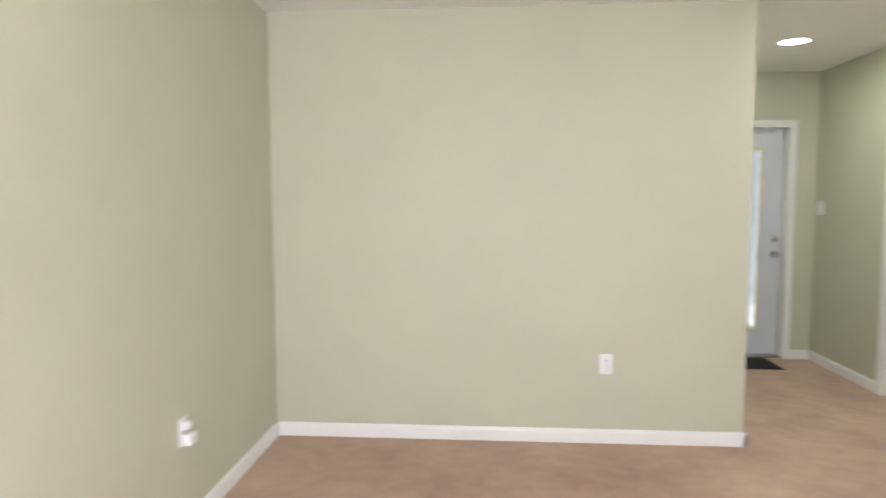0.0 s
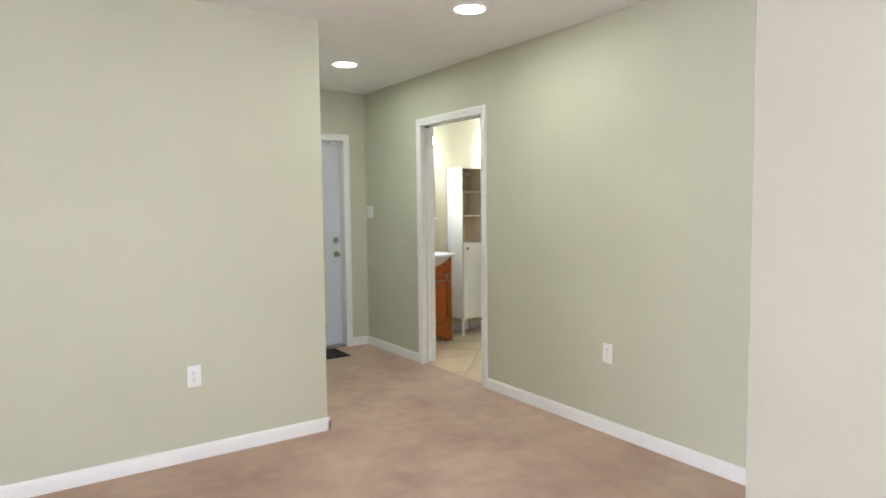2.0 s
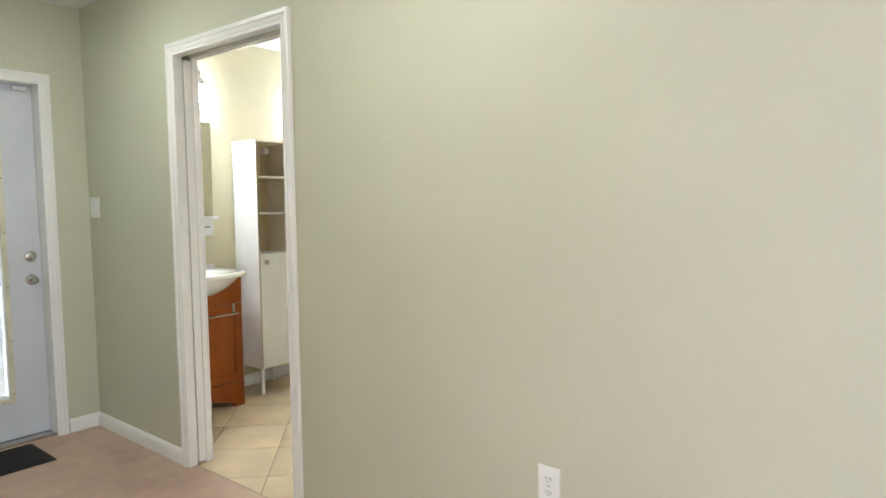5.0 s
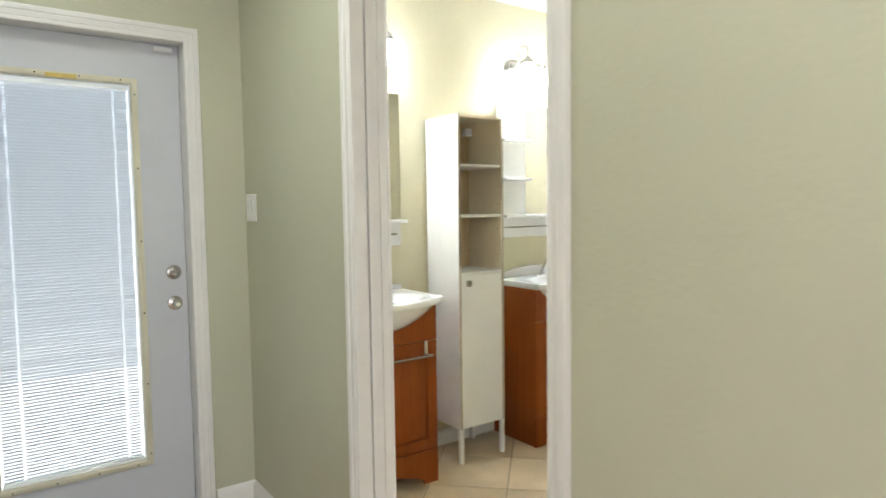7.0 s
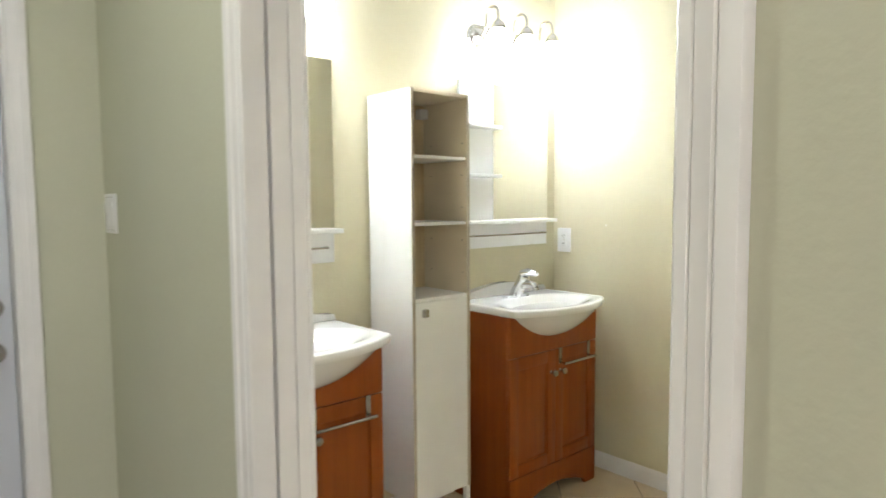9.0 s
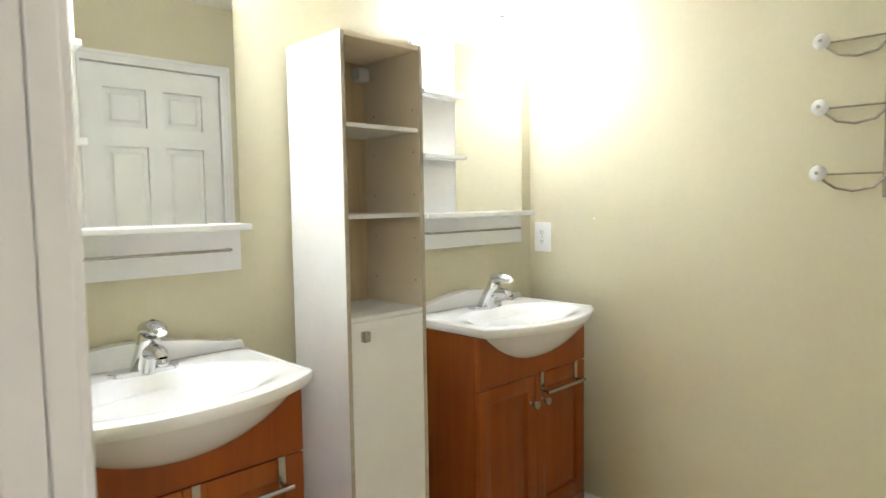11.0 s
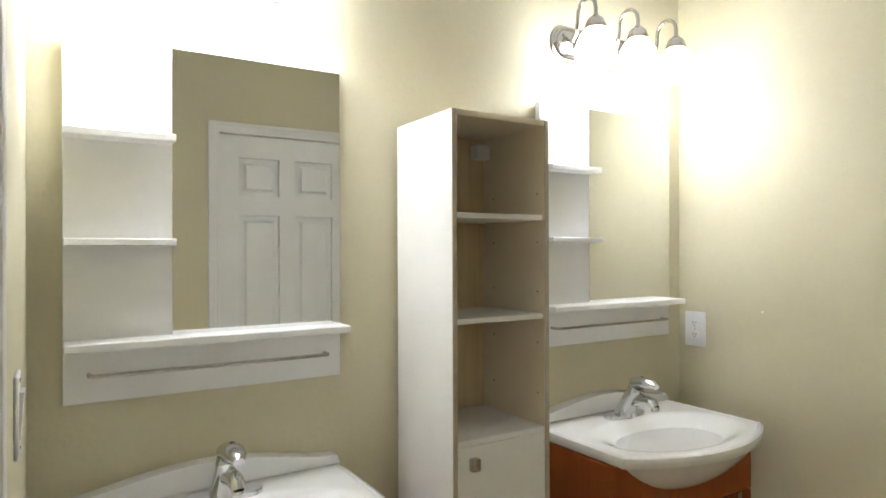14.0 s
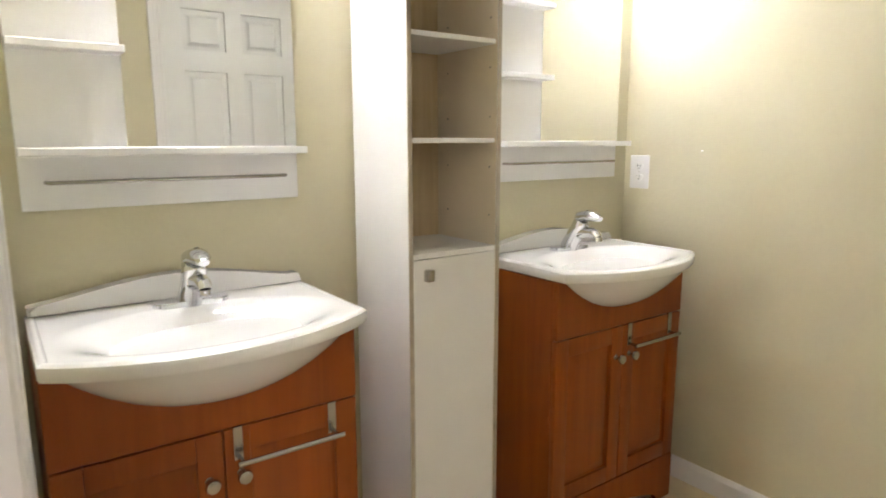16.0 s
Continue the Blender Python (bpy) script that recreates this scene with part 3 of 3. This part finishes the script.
# ---- ceiling lamps ----
for x, y in ((-0.713, -1.075), (-0.72, -2.68)):
    o = thing("recessed_light", pose(x, y, H), "lit round recessed ceiling light with white trim", "ceiling light", "recessed lights of the hall")
    part("trim_ring", add_lathe(bmesh.new(), [(0.082, 0), (0.082, -0.004), (0.088, -0.006), (0.1, -0.004), (0.103, 0)], 40), WHITEPL, o)
    part("lens", add_lathe(bmesh.new(), [(0.082, -0.002), (0.06, -0.0035), (0, -0.004)], 40), LENS, o, "glowing lens")

# ---- doormat ----
o = thing("doormat", pose(-0.72, -0.2, 0), "black ribbed doormat on the carpet", "doormat")
part("rubber_edge", box(-0.345, 0.345, -0.175, 0.175, 0, 0.006, 0.002), MAT, o)
bm = bmesh.new()
for k in range(26):
    y = -0.158 + k * 0.0126
    add_box(bm, -0.328, 0.328, y - 0.0045, y + 0.0045, 0.006, 0.012, 0.0015)
part("pile", bm, MAT, o)


# ---- vanities ----
VW, VD, VT = 0.597, 0.36, 0.852


def panel_door(parent, x0, x1, z0, z1, y, knob_x):
    bm = bmesh.new()
    s = 0.052
    for a, b, c, d in ((x0, x0 + s, z0, z1), (x1 - s, x1, z0, z1), (x0 + s, x1 - s, z0, z0 + s), (x0 + s, x1 - s, z1 - s, z1)):
        add_box(bm, a, b, y, y + 0.02, c, d, 0.002, 2)
    d = part("door", bm, OAK, parent)
    bm = bmesh.new()
    rings = []
    for ins, dep in ((s - 0.002, 0.016), (s, 0.010), (s + 0.006, 0.012), (s + 0.030, 0.004), (s + 0.034, 0.003)):
        rings.append([bm.verts.new(p) for p in ((x0 + ins, y + dep, z0 + ins), (x1 - ins, y + dep, z0 + ins), (x1 - ins, y + dep, z1 - ins), (x0 + ins, y + dep, z1 - ins))])
    for r, q in zip(rings, rings[1:]):
        for k in range(4):
            bm.faces.new((r[k], r[(k + 1) % 4], q[(k + 1) % 4], q[k]))
    bm.faces.new(rings[-1])
    part("panel", bm, OAK, d)
    part("knob", add_lathe(bmesh.new(), [(0, 0), (0.009, 0), (0.006, 0.004), (0.005, 0.012), (0.012, 0.018), (0.0155, 0.024), (0.0135, 0.030), (0, 0.032)], 20,
                           pose(knob_x, y, 0.580, 90)), NICKEL, d, "round satin nickel knob")


def vanity(m, label):
    v = thing("vanity_cabinet", m, label, "vanity", "bathroom vanities")
    w = VW / 2
    for x0, x1 in ((-w, -w + 0.018), (w - 0.018, w)):
        part("side_panel", box(x0, x1, -VD + 0.021, -0.004, 0.0, VT, 0.001), OAK, v)
    part("back_panel", box(-w + 0.018, w - 0.018, -0.012, -0.005, 0.10, VT), OAK, v)
    part("bottom_shelf", box(-w + 0.018, w - 0.018, -VD + 0.021, -0.012, 0.13, 0.146), OAK, v)
    part("apron", box(-w, w, -VD, -VD + 0.020, 0.681, VT, 0.0015), OAK, v)
    n = 14
    arch = [(-w, 0), (-w + 0.075, 0)]
    arch += [(-w + 0.075 + 0.02 * (1 - math.cos(a)), 0.028 * math.sin(a) + 0.0) for a in (0.5, 1.0, 1.5)]
    a0 = -w + 0.10
    arch += [(a0 + (-2 * a0) * k / n, 0.030 + 0.042 * math.sin(math.pi * k / n)) for k in range(n + 1)]
    arch += [(w - 0.075 - 0.02 * (1 - math.cos(a)), 0.028 * math.sin(a)) for a in (1.5, 1.0, 0.5)]
    arch += [(w - 0.075, 0), (w, 0), (w, 0.160), (-w, 0.160)]
    part("base_rail", add_prism(bmesh.new(), arch, "y", -VD, -VD + 0.020), OAK, v)
    panel_door(v, -w + 0.001, -0.0015, 0.164, 0.677, -VD, -0.032)
    panel_door(v, 0.0015, w - 0.001, 0.164, 0.677, -VD, 0.032)
    return v


def sink(m, label):
    o = thing("washbasin", m, label, "sink", "bathroom sinks")
    w, top = 0.305, 0.034
    steps = (0, 0.003, 0.006, 0.009, 0.011, 0.0125, 0.0138, 0.015, 0.017, 0.020, 0.026)

    def front(x):
        return -0.382 - 0.103 * max(0.0, 1 - (x / w) ** 2) ** 0.9

    def marks(a, b, n):
        """Places from a to b, close together at both ends."""
        d = 1 if b > a else -1
        a1, b1 = a + d * steps[-1], b - d * steps[-1]
        return [a + d * e for e in steps] + [a1 + (b1 - a1) * k / n for k in range(1, n)] + [b - d * e for e in reversed(steps)]

    bm = bmesh.new()
    grid = []
    for x in marks(-w, w, 70):
        col = []
        for y in marks(-0.004, front(x), 52):
            # bowl sunk into a flat deck, a fine groove inside the rounded rim
            r = min(1.0, ((abs(x) / 0.283) ** 2.15 + (abs(y + 0.287) / 0.170) ** 2.15) ** (1 / 2.15))
            z = top - 0.0525 * (1 + math.cos(math.pi * r ** 1.15))
            edge = min(w - abs(x), y - front(x))
            z += (0.0015 if edge < 0.0125 else 0.0) - 0.0014 * max(0.0, 1 - abs(edge - 0.0138) / 0.0014) - 0.0045 * max(0.0, 1 - edge / 0.008) ** 2
            col.append(bm.verts.new((x, y, z)))
        grid.append(col)
    nx, ny = len(grid) - 1, len(grid[0]) - 1
    for i in range(nx):
        for j in range(ny):
            bm.faces.new((grid[i][j], grid[i + 1][j], grid[i + 1][j + 1], grid[i][j + 1]))
    rim = [grid[i][0] for i in range(nx + 1)] + grid[nx][1:] + [grid[i][ny] for i in range(nx - 1, -1, -1)] + grid[0][ny - 1:0:-1]
    prev = rim
    c = Vector((0, -0.22, 0))
    for dz, grow in ((-0.004, 0.003), (-0.012, 0.005), (-0.024, 0.004), (-0.031, 0.0), (-0.033, -0.006)):
        ring = []
        for v0 in rim:
            d = Vector((v0.co.x - c.x, v0.co.y - c.y, 0)).normalized()
            yy = min(v0.co.y + d.y * grow, -0.004)
            ring.append(bm.verts.new((v0.co.x + d.x * grow, yy, top + dz)))
        for k in range(len(rim)):
            j = (k + 1) % len(rim)
            bm.faces.new((prev[k], prev[j], ring[j], ring[k]))
        prev = ring
    bm.faces.new(prev)
    basin = part("deck", bm, PORCELAIN, o)
    # the belly of the bowl below
    bm = bmesh.new()
    rings = []
    for k in range(9):
        f = 1 - k / 8
        rings.append([bm.verts.new((0.302 * f * math.cos(b), -0.306 + 0.172 * f * math.sin(b), 0.003 - 0.122 * (1 - f ** 2.3))) for b in [2 * math.pi * i / 48 for i in range(48)]])
    for a, b in zip(rings, rings[1:]):
        for i in range(48):
            bm.faces.new((a[i], a[(i + 1) % 48], b[(i + 1) % 48], b[i]))
    bmesh.ops.remove_doubles(bm, verts=bm.verts[:], dist=0.0002)
    part("bowl", bm, PORCELAIN, o)
    pts = [(-w + 0.002, top - 0.004)]
    for k in range(25):
        x = -w + 0.002 + (2 * w - 0.014) * k / 24
        pts.append((x, top + 0.024 + 0.036 * math.sin(math.pi * min(1, max(0, (k - 1) / 22))) ** 1.2 if k else top + 0.020))
    pts += [(w - 0.007, top + 0.022), (w - 0.003, top + 0.008), (w - 0.001, top - 0.004)]
    bm = add_prism(bmesh.new(), pts, "y", -0.044, -0.003)
    bmesh.ops.bevel(bm, geom=[e for e in bm.edges if abs(e.verts[0].co.y - e.verts[1].co.y) < 1e-5 and e.verts[0].co.y < -0.02], offset=0.007, segments=3, affect="EDGES")
    part("backsplash", bm, PORCELAIN, o)
    part("drain", add_lathe(bmesh.new(), [(0.022, 0), (0.021, 0.003), (0.014, 0.002), (0, 0.001)], 20, pose(0, -0.285, top - 0.1045)), CHROME, o)
    return o


def faucet(m, label):
    o = thing("faucet", m @ Matrix.Scale(1.04, 4), label, "faucet", "basin faucets")
    bm = bmesh.new()
    pts = []
    for k in range(32):
        a = 2 * math.pi * k / 32
        pts.append((0.054 * (1 if math.cos(a) > 0 else -1) * (abs(math.cos(a)) > 0.02) + 0.026 * math.cos(a), 0.026 * math.sin(a)))
    add_prism(bm, pts, "z", -0.004, 0.010)
    bmesh.ops.bevel(bm, geom=[e for e in bm.edges if e.verts[0].co.z > 0.009 and e.verts[1].co.z > 0.009], offset=0.003, segments=2, affect="EDGES")
    part("base_plate", bm, CHROME, o)
    body = [(0, 0.0, 0.004), (0, -0.006, 0.02), (0, -0.020, 0.045), (0, -0.036, 0.07), (0, -0.049, 0.09), (0, -0.054, 0.098)]
    part("body", add_tube(bmesh.new(), body, [0.031, 0.0285, 0.026, 0.0255, 0.026, 0.020], 24), CHROME, o)
    sp = part("spout", add_tube(bmesh.new(), [(0, -0.022, 0.050), (0, -0.060, 0.060), (0, -0.096, 0.063), (0, -0.112, 0.059), (0, -0.118, 0.05)], [0.020, 0.018, 0.016, 0.015, 0.0135], 20), CHROME, o)
    part("aerator", add_lathe(bmesh.new(), [(0.0115, 0.012), (0.0125, 0.008), (0.0125, -0.002), (0.010, -0.003), (0, -0.003)], 20, pose(0, -0.119, 0.040)), CHROME, sp)
    bm = add_tube(bmesh.new(), [(0, -0.034, 0.096), (0, -0.048, 0.108), (0, -0.074, 0.117), (0, -0.104, 0.114), (0, -0.124, 0.107)], [0.015, 0.026, 0.024, 0.020, 0.011], 20)
    for q in bm.verts:
        q.co.z = 0.108 + (q.co.z - 0.108) * 0.72
    lever = part("lever", bm, CHROME, o)
    part("cap", add_lathe(bmesh.new(), [(0.006, 0), (0.005, 0.002), (0, 0.0025)], 14, pose(0, -0.070, 0.1295)), DARK, lever)
    return o


def towel_bar(m, label):
    o = thing("towel_bar", m, label, "towel bar", "vanity towel bars")
    for x in (0.0, 0.208):
        b = bmesh.new()
        add_box(b, x - 0.0095, x + 0.0095, -0.004, -0.001, -0.068, 0.0035, 0.0006)
        add_box(b, x - 0.0095, x + 0.0095, -0.001, 0.019, 0.0008, 0.0035)
        add_box(b, x - 0.004, x + 0.004, -0.034, -0.004, -0.066, -0.058, 0.001)
        part("bracket", b, NICKEL, o)
    part("bar", add_tube(bmesh.new(), [(-0.012, -0.036, -0.062), (0.22, -0.036, -0.062)], 0.006, 14), NICKEL, o)
    return o


for vx, which in ((0.4565, "next to the doorway"), (1.697, "in the corner")):
    vanity(pose(vx, YV, 0), "honey-stained wood vanity with two panel doors " + which)
    sink(pose(vx + 0.010, YV, VT), "white glazed basin with bowed front on the vanity")
    faucet(pose(vx + 0.019, YV - 0.104, VT + 0.034), "chrome single-lever faucet on the white basin")
    towel_bar(pose(vx + 0.028, YV - VD, 0.6775), "brushed metal towel bar hooked over the vanity door")


# ---- tall cabinet ----
cab = thing("tall_cabinet", pose(0.945, YV - 0.002, 0), "tall narrow white cabinet with open shelves and a door", "cabinet")
CWD, CY0, CY1, CB, CT = 0.292, -0.290, -0.016, 0.178, 1.748
CP = 0.013                                 # board thickness
for x in (0, CWD - CP):
    side = part("side_panel", box(x, x + CP, CY0 + 0.002, CY1, CB, CT, 0.0008), LAMINATE, cab)
    part("front_edge", box(x + 0.0005, x + CP - 0.0005, CY0, CY0 + 0.002, CB + 0.001, CT - 0.001), EDGE, side, "raw tan board edge")
    # inward faces get the bounce-tinted laminate
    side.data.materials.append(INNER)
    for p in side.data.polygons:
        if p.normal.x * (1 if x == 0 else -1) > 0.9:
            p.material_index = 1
    face, turn = (CP, 90) if x == 0 else (x, -90)
    for y in (CY0 + 0.030, CY1 - 0.055):
        for z in (1.050, 1.180, 1.311, 1.438, 1.563):
            part("pin_hole", add_lathe(bmesh.new(), [(0.0022, 0), (0.0022, 0.0005), (0, 0.0005)], 8, pose(face, y, z, 0, turn, 0)), DARK, side)
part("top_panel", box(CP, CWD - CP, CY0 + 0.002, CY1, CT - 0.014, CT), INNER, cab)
part("bottom_panel", box(CP, CWD - CP, CY0 + 0.021, CY1, CB, CB + 0.014), LAMINATE, cab)
part("back_panel", box(CP, CWD - CP, CY1 - 0.006, CY1 - 0.001, CB + 0.014, CT - 0.014), PLY, cab, "pale wood-grain backing")
for z in (1.507, 1.256):
    part("shelf", box(CP + 0.0005, CWD - CP - 0.0005, CY0 + 0.008, CY1 - 0.007, z - 0.0125, z, 0.001), LAMINATE, cab)
part("shelf", box(CP, CWD - CP, CY0 + 0.003, CY1 - 0.007, 0.957, 0.970, 0.001), LAMINATE, cab)
cd = part("door", box(CP + 0.0015, CWD - CP - 0.0015, CY0 + 0.001, CY0 + 0.017, CB + 0.002, 0.955, 0.0012), LAMINATE, cab)
part("handle", box(0.044, 0.067, CY0 - 0.017, CY0 + 0.001, 0.900, 0.930, 0.003, 2), NICKEL, cd, "small square nickel handle")
for x in (0.0, CWD - 0.022):
    for y in (CY0 + 0.002, CY1 - 0.024):
        part("leg", box(x, x + 0.022, y, y + 0.022, 0, CB, 0.002), LAMINATE, cab)
part("wall_bracket", box(0.232, 0.274, -0.062, CY1 - 0.007, 1.676, 1.716, 0.003), WHITEPL, cab, "white plastic wall bracket")


# ---- mirror boards ----
def mirror_board(m, label):
    o = thing("mirror_shelf", m, label, "mirror", "bathroom mirrors")
    z0, z1, w, edge = 1.106, 1.864, 0.598, 0.206
    part("back_board", box(0, w, -0.030, -0.010, z0, z1, 0.0012), LAMINATE, o)
    part("mounting_strip", box(0.02, w - 0.02, -0.010, -0.001, 1.70, 1.76), LAMINATE, o)
    part("mirror", box(edge, w - 0.0005, -0.034, -0.0302, 1.237, z1 - 0.001, 0.0006), MIRROR, o, "clear mirror glass")
    part("shelf", box(0, w, -0.101, -0.0302, 1.219, 1.2365, 0.002), LAMINATE, o)
    for z in (1.665, 1.445):
        part("shelf", box(0, edge, -0.092, -0.0345, z - 0.0155, z, 0.0015), LAMINATE, o)
    a, b, zr = 0.046, w - 0.042, 1.165
    bend = [(a, -0.030), (a, -0.056), (a + 0.004, -0.062), (a + 0.010, -0.064), (b - 0.010, -0.064), (b - 0.004, -0.062), (b, -0.056), (b, -0.030)]
    part("towel_rail", add_tube(bmesh.new(), [(x, y, zr) for x, y in bend], 0.0042, 12), NICKEL, o, "thin satin metal rail")
    return o


mirror_board(pose(0.177, YV, 0), "white mirror board with shelves next to the doorway")
mirror_board(pose(1.430, YV, 0.011), "white mirror board with shelves in the corner")


# ---- vanity lamps ----
def vanity_lamp(m, label):
    o = thing("vanity_lamp", m, label, "wall lamp", "vanity lamps")
    bm = bmesh.new()
    n = 16
    prev = None
    for r, d in ((0.058, 0.0), (0.058, 0.006), (0.052, 0.010), (0.049, 0.010), (0.043, 0.016), (0.040, 0.016), (0.033, 0.022), (0.014, 0.026)):
        ring = []
        for k in range(2 * n):
            a = math.pi * k / (n - 1) - math.pi / 2 if k < n else math.pi * (k - n) / (n - 1) + math.pi / 2
            cx = 0.185 if k < n else -0.185
            ring.append(bm.verts.new((cx + r * math.cos(a), -d, r * math.sin(a))))
        if prev:
            for k in range(2 * n):
                j = (k + 1) % (2 * n)
                bm.faces.new((prev[k], prev[j], ring[j], ring[k]))
        else:
            bm.faces.new(ring[::-1])
        prev = ring
    bm.faces.new(prev)
    part("back_plate", bm, NICKEL, o, "ridged nickel back plate")
    for x in (-0.185, 0.0, 0.185):
        pts = [(x, -0.02, 0.0), (x, -0.045, 0.002), (x, -0.060, 0.02), (x, -0.066, 0.055)]
        pts += [(x, -0.105 + 0.038 * math.cos(a), 0.075 + 0.038 * math.sin(a)) for a in [math.pi * k / 8 for k in range(9)]]
        pts += [(x, -0.143, 0.045)]
        arm = part("arm", add_tube(bmesh.new(), pts, 0.0062, 12), NICKEL, o)
        part("rosette", add_lathe(bmesh.new(), [(0.020, 0), (0.018, 0.006), (0.010, 0.010), (0, 0.010)], 20, pose(x, -0.022, 0, 90)), NICKEL, arm)
        cup = part("cup", add_lathe(bmesh.new(), [(0, 0.050), (0.010, 0.050), (0.014, 0.044), (0.022, 0.040), (0.028, 0.030), (0.031, 0.020), (0.033, 0.018), (0.033, 0.008), (0.031, 0.006), (0, 0.006)], 28, pose(x, -0.143, 0.0)), NICKEL, o)
        part("shade", add_lathe(bmesh.new(), [(0.029, 0.006), (0.040, -0.004), (0.053, -0.024), (0.060, -0.048), (0.062, -0.070), (0.059, -0.090), (0.055, -0.098), (0.051, -0.097), (0.055, -0.088), (0.057, -0.070), (0.048, -0.024), (0.026, 0.004)], 32, pose(x, -0.143, 0.0)), SHADE, o, "glowing frosted glass shade")
        part("bulb", add_lathe(bmesh.new(), [(0.012, -0.004), (0.018, -0.016), (0.030, -0.034), (0.036, -0.050), (0.030, -0.065), (0.016, -0.073), (0, -0.075)], 24, pose(x, -0.143, 0.0)), BULB, cup, "lit white bulb")
    return o


vanity_lamp(pose(1.742, YV, 2.078), "three-arm nickel vanity lamp with lit glass shades, corner")
vanity_lamp(pose(0.461, YV, 2.078), "three-arm nickel vanity lamp with lit glass shades, by doorway")

# ---- hook rack on the end wall ----
rack = thing("hook_rack", pose(XE, -1.125, 0, 0, 0, -90), "wall rack of curved metal hooks with white knobs", "hook rack")
part("back_bar", box(0.16, 0.185, -0.012, 0, 1.28, 1.86, 0.003), NICKEL, rack)
for z in (1.745, 1.552, 1.356):
    h = part("hook", add_tube(bmesh.new(), [(0.172, -0.012, z - 0.01), (0.14, -0.016, z - 0.045), (0.09, -0.022, z - 0.055), (0.045, -0.026, z - 0.045), (0.015, -0.026, z - 0.022), (0, -0.026, z)], 0.004, 10), NICKEL, rack)
    part("wire", add_tube(bmesh.new(), [(0.172, -0.010, z - 0.004), (0.02, -0.018, z - 0.004)], 0.003, 8), NICKEL, h)
    part("end_knob", add_lathe(bmesh.new(), [(0, 0.016), (0.012, 0.014), (0.021, 0.006), (0.024, 0), (0.021, -0.008), (0.010, -0.014), (0, -0.014)], 24, pose(0, -0.030, z, 90)), WHITEPL, h, "round white plastic knob")
    part("screw", add_lathe(bmesh.new(), [(0.006, 0), (0.005, 0.002), (0, 0.002)], 12, pose(0, -0.046, z, 90)), NICKEL, h)

# ---- floor tiles, laid on the diagonal ----
SIDE, GAP, TX, TY = 0.366, 0.005, 0.175, -1.415


def clipped(poly, axis, lim, keep_less):
    out = []
    for i, p in enumerate(poly):
        q = poly[(i + 1) % len(poly)]
        pin, qin = (p[axis] <= lim) == keep_less, (q[axis] <= lim) == keep_less
        if pin:
            out.append(p)
        if pin != qin:
            f = (lim - p[axis]) / (q[axis] - p[axis])
            out.append((p[0] + f * (q[0] - p[0]), p[1] + f * (q[1] - p[1])))
    return out


c45 = math.sqrt(0.5)
for i in range(-9, 10):
    for j in range(-9, 10):
        quad = []
        for u, v in ((i, j), (i + 1, j), (i + 1, j + 1), (i, j + 1)):
            uu = (u * SIDE + (GAP / 2 if u == i else -GAP / 2))
            vv = (v * SIDE + (GAP / 2 if v == j else -GAP / 2))
            quad.append((TX + c45 * (uu - vv), TY + c45 * (uu + vv)))
        for axis, lim, less in ((0, 0.04, False), (0, XE - 0.002, True), (1, YS + 0.002, False), (1, YV - 0.002, True)):
            quad = clipped(quad, axis, lim, less) if len(quad) > 2 else []
        area = 0.5 * abs(sum(a[0] * b[1] - a[1] * b[0] for a, b in zip(quad, quad[1:] + quad[:1]))) if len(quad) > 2 else 0
        if area > 0.0008:
            cx, cy = sum(p[0] for p in quad) / len(quad), sum(p[1] for p in quad) / len(quad)
            bm = bmesh.new()
            sh = [(cx + (p[0] - cx) * 0.988, cy + (p[1] - cy) * 0.988) for p in quad]
            a, b, c = [[bm.verts.new((*p, z)) for p in pts] for pts, z in ((quad, -0.003), (quad, -0.0008), (sh, 0.0))]
            n = len(quad)
            for r, s in ((a, b), (b, c)):
                for k in range(n):
                    bm.faces.new((r[k], r[(k + 1) % n], s[(k + 1) % n], s[k]))
            bm.faces.new(c)
            part("tile", bm, TILE, floor_2)
